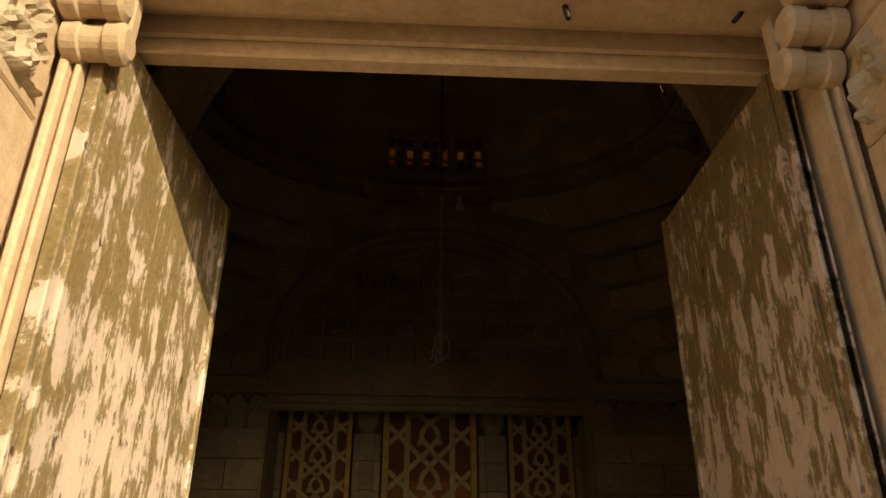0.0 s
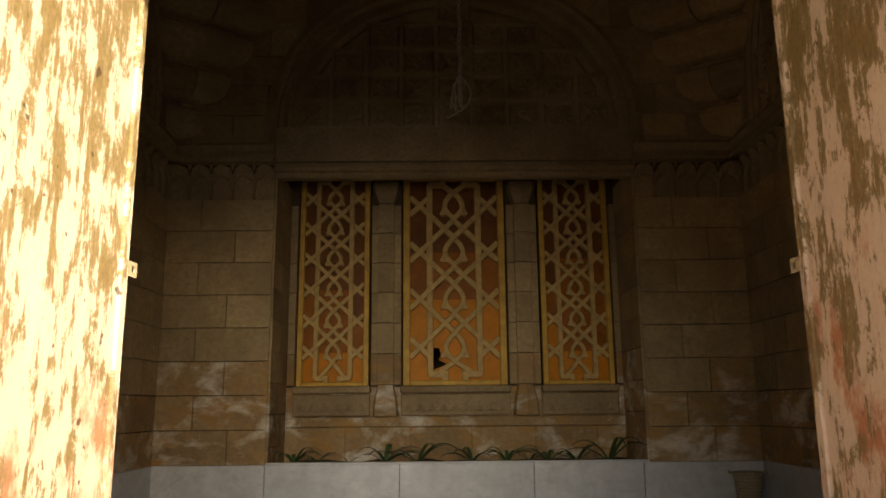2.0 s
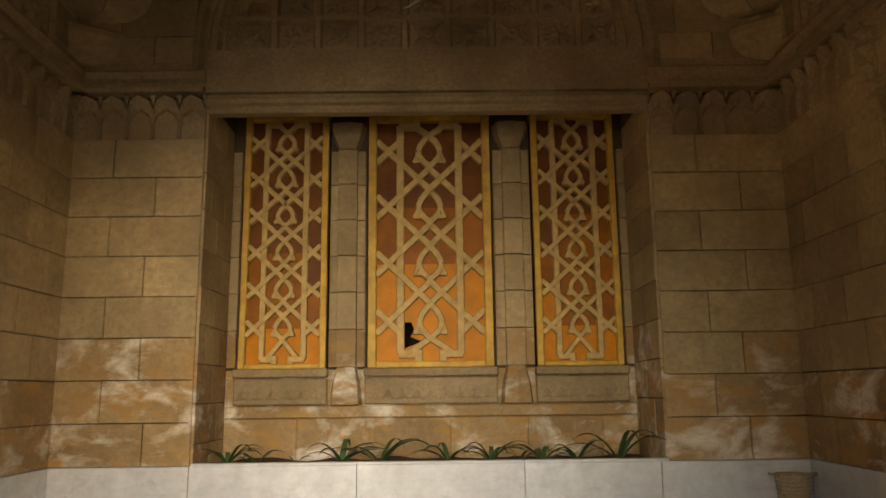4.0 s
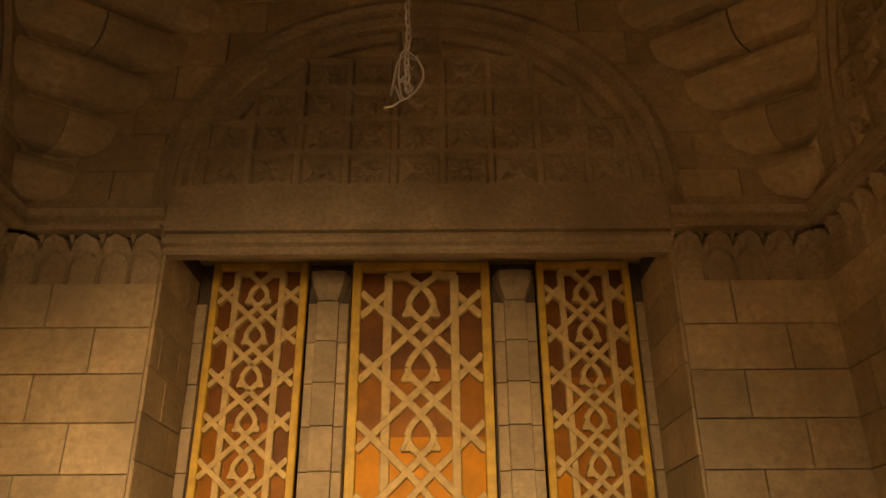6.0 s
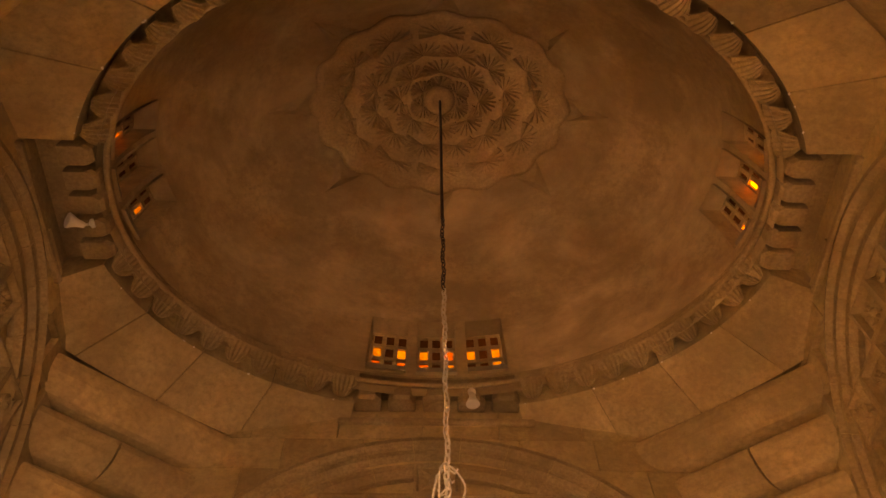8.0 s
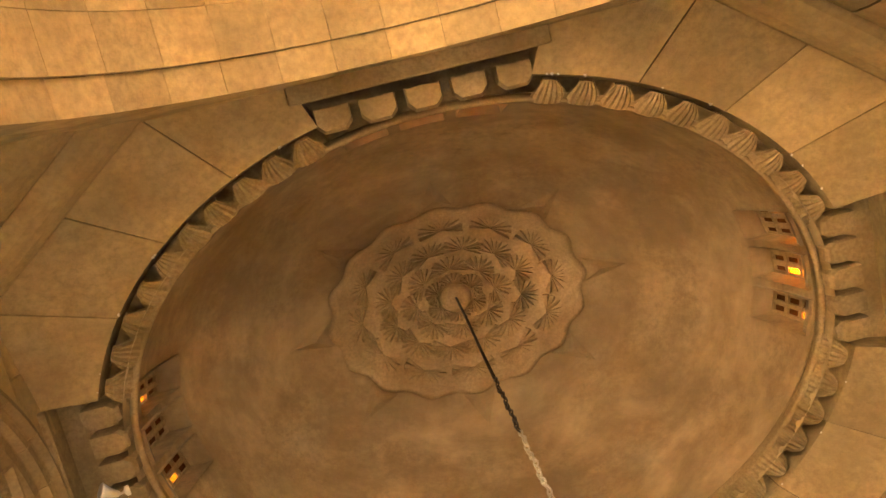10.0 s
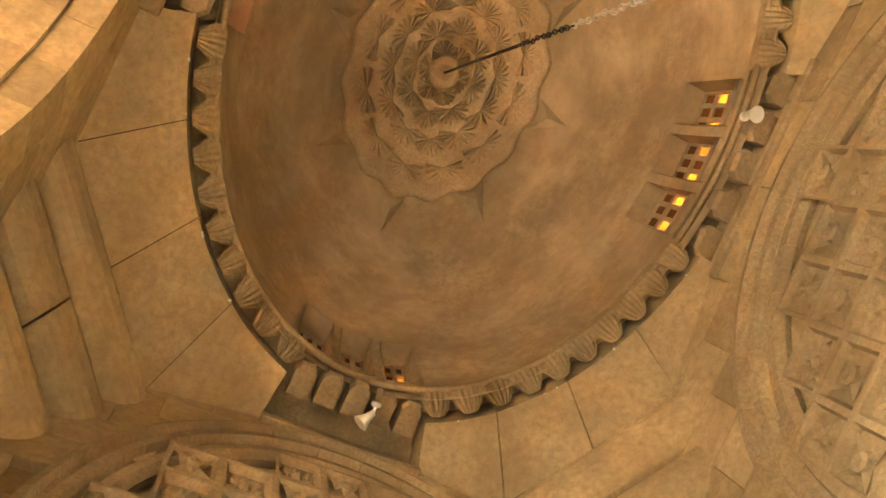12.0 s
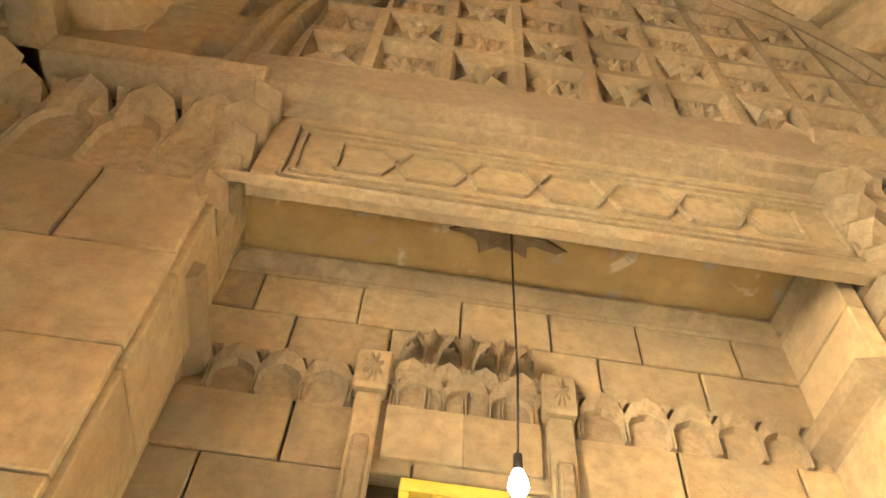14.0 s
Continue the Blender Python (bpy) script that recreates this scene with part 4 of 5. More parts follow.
# ---- corner squinches: four stepped corbels, then flat slabs up to the ring ----
STEPS = 5
for sx in (-1, 1):
    for sy in (-1, 1):
        sq = empty("squinch", Matrix.Translation((sx * HX, HY if sy > 0 else -HYF, 5.02)))
        structure(sq, "stepped limestone corbels filling the corner under the dome", "squinch")
        d0, dz = 0.10, 0.56
        for i in range(STEPS):
            da, db = d0 + i * 0.235, d0 + (i + 1) * 0.235 + 0.06
            prof = [(da - 0.2, 0.0), (da - 0.12, 0.0), (da - 0.12, 0.10), (da + 0.02, 0.10)]
            prof += [(da + 0.02 + (db - da - 0.02) * math.sin(t * math.pi / 2), 0.10 + 0.3 * (1 - math.cos(t * math.pi / 2))) for t in (0.2, 0.4, 0.6, 0.8, 1.0)]
            prof += [(db + 0.012, 0.44), (db, dz - 0.04), (db - 0.04, dz), (db - 0.4, dz + 0.005)]
            cuts = (0.0, 0.5, 1.0) if i % 2 else (0.0, 1.0)
            for c0, c1 in zip(cuts[:-1], cuts[1:]):
                v = []
                for c in (c0 + 0.006, c1 - 0.006):
                    for d, z in prof:
                        # corbel ends splay back to both walls
                        a = Vector((-sx * K * d, 0, 0))
                        b = Vector((0, -sy * d, 0))
                        q = a.lerp(b, c)
                        v.append((q.x, q.y, i * dz + z))
                k = len(prof)
                f = [(j, j + 1, k + j + 1, k + j) for j in range(k - 1)] + [tuple(range(k))[::-1], tuple(range(k, 2 * k))]
                put("corbel", mesh("corbel", v, f), STONE, sq)

OCT_Z = 7.84
d = 1.36
OCT = []
for sx, sy in ((1, -1), (1, 1), (-1, 1), (-1, -1)):
    hy = HY if sy > 0 else HYF
    a, b = (sx * (HX - K * d), sy * hy), (sx * HX, sy * (hy - d))
    OCT += [a, b] if sx * sy < 0 else [b, a]


def ring_point(t, k=1.0):
    return (RX * k * math.cos(t), RY * k * math.sin(t))


# slabs between the octagon and the ring, each its own stone
slabs = empty("dome_base", Matrix.Translation((0, 0, OCT_Z)))
structure(slabs, "flat limestone slabs between the corner corbels and the dome ring", "ceiling")


def oct_at(t):
    """Where a ray from the middle at that angle leaves the octagon."""
    dx, dy = RX * math.cos(t), RY * math.sin(t)
    best = None
    for i in range(8):
        (ax, ay), (bx, by) = OCT[i], OCT[(i + 1) % 8]
        ex, ey = bx - ax, by - ay
        den = dx * ey - dy * ex
        if abs(den) < 1e-9:
            continue
        k = (ax * ey - ay * ex) / den
        u = (ax * dy - ay * dx) / den
        if k > 0 and -1e-6 <= u <= 1 + 1e-6 and (best is None or k < best):
            best = k
    return (dx * best, dy * best)


NOTCH_X, NOTCH_Y = 0.268, 0.262     # half angles of the gaps over the long and the short walls
cut_angles = []
for qd in range(4):
    base = qd * math.pi / 2
    first, last = (NOTCH_Y, NOTCH_X) if qd % 2 == 0 else (NOTCH_X, NOTCH_Y)
    room = math.pi / 2 - first - last
    stops = [base + first + room * k for k in (0.0, 0.27, 0.52, 0.76, 1.0)]
    cut_angles += list(zip(stops[:-1], stops[1:]))
for a0, a1 in cut_angles:
    v, f = [], []
    sub = 8
    for j in range(sub + 1):
        t = a0 + 0.0015 + (a1 - a0 - 0.003) * j / sub
        ox, oy = oct_at(t)
        ix, iy = ring_point(t, 1.15)
        oz = 0.42 * abs(math.cos(2 * t)) ** 3
        v += [(ox * 1.02, oy * 1.02, oz), (0.5 * (ox + ix), 0.5 * (oy + iy), 0.27 + 0.5 * oz), (ix, iy, RING_Z - OCT_Z - 0.05), (ix, iy, RING_Z - OCT_Z + 0.3), (ox * 1.05, oy * 1.05, RING_Z - OCT_Z + 0.3)]
    for j in range(sub):
        f += [(j * 5 + q, j * 5 + q + 1, j * 5 + q + 6, j * 5 + q + 5) for q in range(4)]
    f += [(4, 3, 2, 1, 0), tuple(sub * 5 + q for q in range(5))]
    put("slab", mesh("slab", v, f), STONE, slabs)
# trays set back behind the ring over each wall
for qd in range(4):
    half_a = NOTCH_Y if qd % 2 == 0 else NOTCH_X
    v, f = [], []
    for j in range(13):
        t = qd * math.pi / 2 - half_a * 1.02 + 2.04 * half_a * j / 12
        ox, oy = oct_at(t)
        ix, iy = ring_point(t, 1.09)
        v += [(ix, iy, RING_Z - OCT_Z + 0.16), (0.5 * (ix + ox), 0.5 * (iy + oy), RING_Z - OCT_Z + 0.24), (ox * 1.05, oy * 1.05, RING_Z - OCT_Z + 0.2)]
    for j in range(12):
        f += [(j * 3 + q, j * 3 + q + 1, j * 3 + q + 4, j * 3 + q + 3) for q in range(2)]
    put("tray", mesh("tray", v, f, True), CARVED, slabs)

# mortar behind the joints of the slabs
for qd in range(4):
    first, last = (NOTCH_Y, NOTCH_X) if qd % 2 == 0 else (NOTCH_X, NOTCH_Y)
    v, f = [], []
    for j in range(33):
        t = qd * math.pi / 2 + first + 0.01 + (math.pi / 2 - first - last - 0.02) * j / 32
        ox, oy = oct_at(t)
        ix, iy = ring_point(t, 1.155)
        oz = 0.42 * abs(math.cos(2 * t)) ** 3 + 0.03
        v += [(ox * 1.03, oy * 1.03, oz), (0.5 * (ox + ix), 0.5 * (oy + iy), 0.285 + 0.5 * oz), (ix, iy, RING_Z - OCT_Z - 0.01), (ix, iy, RING_Z - OCT_Z + 0.28)]
    for j in range(32):
        f += [(j * 4 + q, j * 4 + q + 1, (j + 1) * 4 + q + 1, (j + 1) * 4 + q) for q in range(3)]
    put("mortar_bed", mesh("mortar_bed", v, f), CORE, slabs)

# ---- ring of fluted shells, shelf over each wall ----
ring = empty("dome_ring", Matrix.Translation((0, 0, RING_Z)))
structure(ring, "carved ring of fluted shells round the foot of the dome", "cornice")


def shell_mesh(w, out, h):
    """A fluted shell: narrow at its hinge by the slabs, fanned out to the inner rim. x along, y inwards, z up."""
    v, f = [], []
    n = 12
    rows = [(0.0, 0.30, 0.10, 0.0), (0.12, 0.42, -0.02, 0.3), (0.4, 0.70, -0.01, 0.8), (0.7, 0.92, 0.06, 1.0), (1.0, 1.0, 0.17, 0.8), (1.02, 1.0, 0.3, 0.0)]
    for along, wide, z, deep in rows:
        for i in range(n + 1):
            u = -0.5 + i / n
            ridge = 0.024 * deep if i % 2 else 0.0
            v.append((u * w * wide, out * along * (1 - 0.10 * (2 * u) ** 2 * (along > 0.5)), h * z / 0.3 + 0.22 * h * (2 * u) ** 2 * (0.4 + 0.6 * deep) + ridge))
    k = n + 1
    for r in range(len(rows) - 1):
        f += [(r * k + i, r * k + i + 1, (r + 1) * k + i + 1, (r + 1) * k + i) for i in range(n)]
    f.append(tuple(range(n + 1))[::-1])
    return mesh("shell", v, f)


# deep cove behind the shells
v, f = [], []
for i in range(144):
    t = 2 * math.pi * i / 144
    for k_, z in ((1.16, 0.24), (1.13, 0.27), (1.08, 0.27), (1.075, 0.34)):
        v.append((*ring_point(t, k_), z))
for i in range(144):
    f += [(i * 4 + q, i * 4 + q + 1, ((i + 1) % 144) * 4 + q + 1, ((i + 1) % 144) * 4 + q) for q in range(3)]
put("cove", mesh("cove", v, f, True), CARVED, ring)
SH = shell_mesh(0.37, 0.25, 0.26)
SHELLS = 60
lengths, steps_a = [0.0], [2 * math.pi * i / 720 for i in range(721)]
for t in steps_a[1:]:
    lengths.append(lengths[-1] + math.hypot(RX * math.sin(t), RY * math.cos(t)) * 2 * math.pi / 720)
ring_at = lambda share: float(np.interp(share * lengths[-1], lengths, steps_a))
for i in range(SHELLS):
    t = ring_at((i + 0.5) / SHELLS)
    quarter = round(t / (math.pi / 2))
    if abs(t - quarter * math.pi / 2) < (NOTCH_Y if quarter % 2 == 0 else NOTCH_X) * 0.96:
        continue
    x, y = ring_point(t, 1.142)
    tx, ty = -RX * math.sin(t), RY * math.cos(t)
    a = math.degrees(math.atan2(ty, tx))
    put("shell", SH, CARVED, ring, Matrix.Translation((x, y, -0.03)) @ pose(0, 0, 0, 0, 0, a))
path = []
for i in range(144):
    t = 2 * math.pi * i / 144
    path.append(((*ring_point(t, 1.068), 0.12), (-math.cos(t), -math.sin(t), 0)))
put("rim", prism([(-0.05, 0.09), (-0.03, 0.03), (0.0, 0.0), (0.03, 0.0), (0.045, 0.03), (0.035, 0.06), (0.01, 0.07), (0.01, 0.15), (-0.06, 0.16)], path, True, True), CARVED, ring)
# crumbs of mortar left along the edge of the slabs
cr = random.Random(17)
CRUMB = mesh("crumb", [(-1, -0.6, 0), (0.2, -1, 0.1), (1, 0.1, 0), (-0.2, 1, 0), (0.1, 0.0, -0.9)], [(0, 1, 4), (1, 2, 4), (2, 3, 4), (3, 0, 4)])
for _ in range(30):
    a0, a1 = cr.choice(cut_angles)
    t = cr.uniform(a0, a1)
    sz = cr.uniform(0.010, 0.024)
    put("crumb", CRUMB, BULB_OFF, slabs, Matrix.Translation((*ring_point(t, 1.152), RING_Z - OCT_Z - 0.05)) @ pose(0, 0, 0, 0, 0, cr.uniform(0, 360)) @ Matrix.Diagonal((sz, sz, sz * 0.6, 1)))
for q in range(4):
    along_x = q % 2 == 0
    s = -1 if q < 2 else 1
    half, out, deep = (1.08, 0.13 if s > 0 else 0.30, 0.13) if along_x else (0.70, 0.51, 0.24)
    sh = empty("ring_shelf", Matrix.Translation((0, HY if s > 0 else -HYF + 0.1, RING_Z - 0.12) if along_x else (s * HX, 0, RING_Z - 0.12)) @ pose(0, 0, 0, 0, 0, (0 if s > 0 else 180) if along_x else (-90 if s > 0 else 90)))
    structure(sh, "limestone shelf with a row of small sockets under the dome ring", "shelf")
    box("ledge", (-half - 0.12, -0.09, -0.20), (half + 0.12, 0.1, -0.12), CARVED, sh, 0.015)
    for i in range(5):
        xc = -half + (i + 0.5) * 2 * half / 5
        v, f = [], []
        w_ = 2 * half / 5 * 0.40
        for z, g, dd in ((0.07, 0.92, 0.0), (0.12, 1.0, 0.03), (0.24, 0.95, 0.02), (0.36, 0.9, 0.0)):
            v += [(xc - w_ * g, deep - out, z), (xc - w_ * g, -out - dd, z), (xc - w_ * 0.6 * g, -out - 0.07 - dd, z), (xc + w_ * 0.6 * g, -out - 0.07 - dd, z), (xc + w_ * g, -out - dd, z), (xc + w_ * g, deep - out, z)]
        for r in range(3):
            f += [(r * 6 + j, r * 6 + j + 1, r * 6 + j + 7, r * 6 + j + 6) for j in range(5)]
        f.append((5, 4, 3, 2, 1, 0))
        put("block", mesh("block", v, f), CARVED, sh)

# ---- dome with four groups of three windows ----
DOME_TOP, DOME_FOOT = 11.75, 8.55
HOLE_Z = (8.80, 9.70)


def dome_r(z):
    """Radius of the shell at that height, as a share of the foot's."""
    u = max(0.0, min(1.0, (z - DOME_FOOT) / (DOME_TOP - DOME_FOOT)))
    return (1 - u ** 2.3) ** 0.5 * 1.085


seg, rings = 144, 30
zs = [DOME_FOOT - 0.15] + [DOME_FOOT + (DOME_TOP - DOME_FOOT) * math.sin(math.pi / 2 * i / rings) ** 1.0 for i in range(rings + 1)]
zs = sorted(set([z for z in zs if not (HOLE_Z[0] - 0.05 < z < HOLE_Z[0] + 0.05 or HOLE_Z[1] - 0.05 < z < HOLE_Z[1] + 0.05)] + list(HOLE_Z)))
angles = sorted([2 * math.pi * i / seg for i in range(seg)])


def group_edges():
    out = []
    for qd in range(4):
        c = qd * math.pi / 2
        w = (0.68 / RY if qd % 2 == 0 else 0.90 / RX)
        out.append((c, w))
    return out


EDGES = group_edges()
opens = []
for c, w in EDGES:
    for i in (-1, 0, 1):
        opens.append((c + i * w * 0.68 - w * 0.27, c + i * w * 0.68 + w * 0.27))
angles = [a for a in angles if not any(abs((a - e + math.pi) % (2 * math.pi) - math.pi) < 0.012 for o in opens for e in o)]
angles = sorted(angles + [e % (2 * math.pi) for o in opens for e in o])


def is_open(a, z):
    if not (HOLE_Z[0] - 1e-6 <= z <= HOLE_Z[1] - 1e-6):
        return False
    return any((a - lo) % (2 * math.pi) < (hi - lo) - 1e-6 for lo, hi in opens)


v, f = [], []
for z in zs:
    r = dome_r(z)
    v += [(RX * r * math.cos(a), RY * r * math.sin(a), z) for a in angles]
n = len(angles)
for i in range(len(zs) - 1):
    for j in range(n):
        if is_open((angles[j] + 1e-5) % (2 * math.pi), zs[i]):
            continue
        f.append((i * n + j, (i + 1) * n + j, (i + 1) * n + (j + 1) % n, i * n + (j + 1) % n))
dome = structure(put("ceiling_dome", mesh("dome", v, f, True), PLASTER), "smoke-stained plaster dome with four groups of small windows", "dome")
# embrasures, gratings and coloured glass
for gi, (c, w) in enumerate(EDGES):
    g = empty("dome_window", Matrix.Translation((RX * math.cos(c), RY * math.sin(c), HOLE_Z[0])))
    structure(g, "group of three small dome windows with orange and yellow glass", "window")
    gx, gy = RX * math.cos(c), RY * math.sin(c)
    for k3 in (-1, 0, 1):
        lo, hi = c + k3 * w * 0.68 - w * 0.27, c + k3 * w * 0.68 + w * 0.27
        v = []
        for out in (-0.045, 0.5):
            for a in (lo, hi):
                for z in HOLE_Z:
                    r = dome_r(z)
                    v.append((RX * r * math.cos(a) + out * math.cos(c) - gx, RY * r * math.sin(a) + out * math.sin(c) - gy, z - HOLE_Z[0]))
        # the jambs, head and sill follow the curve of the dome
        loop = [(lo, HOLE_Z[0] + (HOLE_Z[1] - HOLE_Z[0]) * e / 8) for e in range(8)] + [(lo + (hi - lo) * e / 8, HOLE_Z[1]) for e in range(8)]
        loop += [(hi, HOLE_Z[1] - (HOLE_Z[1] - HOLE_Z[0]) * e / 8) for e in range(8)] + [(hi - (hi - lo) * e / 8, HOLE_Z[0]) for e in range(8)]
        ev = []
        for out in (-0.045, 0.5):
            for a, z in loop:
                r = dome_r(z)
                ev.append((RX * r * math.cos(a) + out * math.cos(c) - gx, RY * r * math.sin(a) + out * math.sin(c) - gy, z - HOLE_Z[0]))
        ef = [(e, (e + 1) % 32, 32 + (e + 1) % 32, 32 + e) for e in range(32)]
        put("embrasure", mesh("embrasure", ev, ef), PLASTER, g)
        # grating of pale bars at mid depth
        P0 = [0.5 * Vector(v[i]) + 0.5 * Vector(v[i + 4]) for i in range(4)]

        def at(u, z):
            lo_ = P0[0].lerp(P0[2], u)
            hi_ = P0[1].lerp(P0[3], u)
            return lo_.lerp(hi_, z)

        def strip(a, b, wd, mat, name):
            d_ = (b - a).normalized()
            nrm = Vector((math.cos(c), math.sin(c), 0))
            sd = d_.cross(nrm).normalized() * wd / 2
            bk = nrm * 0.03
            vv = [a + sd, b + sd, b - sd, a - sd]
            vv += [p + bk for p in vv]
            put(name, mesh(name, vv, [(0, 1, 2, 3), (4, 7, 6, 5), (0, 4, 5, 1), (2, 6, 7, 3), (1, 5, 6, 2), (0, 3, 7, 4)]), mat, g)

        for i in range(4):
            strip(at(i / 3, 0), at(i / 3, 1), 0.06, GRIME, "bar")
        for i in range(5):
            strip(at(0, i / 4), at(1, i / 4), 0.065, GRIME, "bar")
        rnd = random.Random(gi * 7 + k3)
        nrm = Vector((math.cos(c), math.sin(c), 0)) * 0.05
        for i in range(3):
            for j in range(4):
                lit = (i != 1) if j in (0, 1, 2) else False
                q4 = [at(i / 3, j / 4) + nrm, at((i + 1) / 3, j / 4) + nrm, at((i + 1) / 3, (j + 1) / 4) + nrm, at(i / 3, (j + 1) / 4) + nrm]
                mt = rnd.choice([YGLASS, YGLASS, RGLASS]) if lit and rnd.random() < 0.85 else UNLIT_GLASS
                put("pane", mesh("pane", q4, [(0, 1, 2, 3)]), mt, g)

# unseen flat roof round the dome, added to stop sky light leaking in
v, f = [], []
for i in range(96):
    t = 2 * math.pi * i / 96
    v += [(*ring_point(t, 1.086), 8.72), (*[max(-6.9, min(6.9, 9.9 * math.cos(t))), max(-6.5, min(6.2, 9.9 * math.sin(t)))], 8.72), (*[max(-6.9, min(6.9, 9.9 * math.cos(t))), max(-6.5, min(6.2, 9.9 * math.sin(t)))], 8.95), (*ring_point(t, 1.086), 8.95)]
for i in range(96):
    j = (i + 1) % 96
    f += [(i * 4 + q, j * 4 + q, j * 4 + (q + 1) % 4, i * 4 + (q + 1) % 4) for q in range(4)]
structure(put("roof", mesh("roof", v, f), GROUND), "unseen flat roof added round the dome to block sky light", "roof")

# rosette of fluted shells at the crown
rose = empty("dome_rosette", Matrix.Translation((0, 0, DOME_TOP)))
structure(rose, "carved star rosette of fluted shells at the crown of the dome", "rosette")


def crown(x, y, drop=0.02):
    r = min(0.999, math.hypot(x / RX, y / RY))
    lo, hi = DOME_FOOT, DOME_TOP
    for _ in range(40):
        m_ = (lo + hi) / 2
        lo, hi = (m_, hi) if dome_r(m_) > r else (lo, m_)
    return lo - drop - DOME_TOP


NB = 96


def rose_edge(t):
    base = 1.0 + 0.025 * math.cos(16 * t)
    return base


v, f = [], []
for k_, drop in ((1.0, 0.0), (0.995, 0.07), (0.95, 0.09), (0.92, 0.05)):
    for i in range(NB):
        t = 2 * math.pi * i / NB
        x, y = 1.78 * k_ * rose_edge(t) * math.cos(t), 1.31 * k_ * rose_edge(t) * math.sin(t)
        v.append((x, y, crown(x, y, drop)))
for r_ in range(3):
    f += [(r_ * NB + i, r_ * NB + (i + 1) % NB, (r_ + 1) * NB + (i + 1) % NB, (r_ + 1) * NB + i) for i in range(NB)]
for k_ in (0.6, 0.3, 0.1):
    for i in range(NB):
        t = 2 * math.pi * i / NB
        x, y = 1.78 * k_ * math.cos(t), 1.31 * k_ * math.sin(t)
        v.append((x, y, crown(x, y, 0.05)))
for r_ in range(3, 6):
    f += [(r_ * NB + i, r_ * NB + (i + 1) % NB, (r_ + 1) * NB + (i + 1) % NB, (r_ + 1) * NB + i) for i in range(NB)]
put("field", mesh("field", v, f, True), GRIME, rose)
fan_v, fan_f = [(0, 0, -0.01)], []
FN = 22
for i in range(FN + 1):
    t = math.pi * (-0.15 + 1.3 * i / FN)
    r = 1.0
    z = -0.085 if i % 2 else 0.0
    fan_v += [(0.55 * r * math.cos(t), 0.55 * r * math.sin(t), z), (r * math.cos(t) * (1.04 if i % 2 else 0.97), r * math.sin(t) * (1.04 if i % 2 else 0.97), z * 0.9), (r * 1.02 * math.cos(t), r * 1.02 * math.sin(t), 0.03)]
for i in range(FN):
    b_ = 1 + 3 * i
    fan_f += [(0, b_, b_ + 3), (b_, b_ + 1, b_ + 4, b_ + 3), (b_ + 1, b_ + 2, b_ + 5, b_ + 4)]
FAN = mesh("fan", fan_v, fan_f)
for count, rad, size, turn0 in ((12, 0.76, 0.225, 0.0), (12, 0.52, 0.2, 0.5), (8, 0.31, 0.19, 0.0), (6, 0.15, 0.15, 0.5)):
    for i in range(count):
        t = 2 * math.pi * (i + turn0) / count
        x, y = 1.78 * rad * math.cos(t), 1.31 * rad * math.sin(t)
        m_ = Matrix.Translation((x, y, crown(x, y, 0.065))) @ Matrix.Diagonal((K * 0.95, 1, 1, 1)) @ pose(0, 0, 0, 0, 0, math.degrees(t) - 90) @ Matrix.Diagonal((size * 1.05, size, 0.75, 1))
        put("fan", FAN, GRIME, rose, m_)
for i in range(8):
    t = 2 * math.pi * i / 8
    tip = (2.32 * math.cos(t), 1.72 * math.sin(t))
    b1 = (1.80 * math.cos(t - 0.13), 1.33 * math.sin(t - 0.13))
    b2 = (1.80 * math.cos(t + 0.13), 1.33 * math.sin(t + 0.13))
    md = (1.98 * math.cos(t), 1.46 * math.sin(t))
    vv = [(*p_, crown(*p_, dr)) for p_, dr in ((tip, 0.0), (b1, 0.0), (b2, 0.0), (md, 0.13))]
    put("point", mesh("point", vv, [(0, 1, 3), (1, 2, 3), (2, 0, 3)]), PLASTER, rose)
put("boss", lathe([(0.2, 0.0), (0.22, -0.05), (0.17, -0.12), (0.1, -0.13), (0.09, -0.08), (0.0, -0.08)], 24), GRIME, rose, Matrix.Translation((0, 0, -0.05)))


# ---- front: arched opening, vestibule, portal ----
wall_south = structure(arch_wall("wall_south", -HX - 0.4, HX + 0.4, 0, 9.2, -HYF - 0.06, -1.0, True, (0, 2.55, 5.1, 7.75, 0.0)), "limestone front wall of the chamber with a wide open arch", "wall")
for s in (-1, 1):
    x0, x1 = (-HX, -2.55) if s < 0 else (2.55, HX)
    stones(wall_south, (x1, -HYF, 0), (-1, 0, 0), (0, 1, 0), x1 - x0, PL, LOW_Z, 0.47, 0.9, STONE, STONE_LOW, 1.6, seed=160 + s)
    niche_band(wall_south, (x1, -HYF, 0), (-1, 0, 0), (0, 1, 0), x1 - x0, LOW_Z, 0.6, 0.34)
    put("cornice", prism(CORNICE, [(Vector((x1, -HYF, LOW_Z + 0.6)), (0, 1, 0)), (Vector((x0, -HYF, LOW_Z + 0.6)), (0, 1, 0))]), CARVED, wall_south)
    stones(wall_south, (s * 2.55, -HYF if s < 0 else -HYF - 1.05, 0), (0, -1 if s < 0 else 1, 0), (-s, 0, 0), 1.05, 0.0, 5.1, 0.47, 0.7, STONE, STONE_LOW, 1.2, seed=170 + s)
stones(wall_south, (HX, -HYF, 0), (-1, 0, 0), (0, 1, 0), 2 * HX, 4.78, 8.3, 0.46, 0.95, STONE, seed=175, skip=lambda u, z: ((u - HX) / 3.0) ** 2 + ((max(z, 5.1) - 5.1) / 3.05) ** 2 < 1)
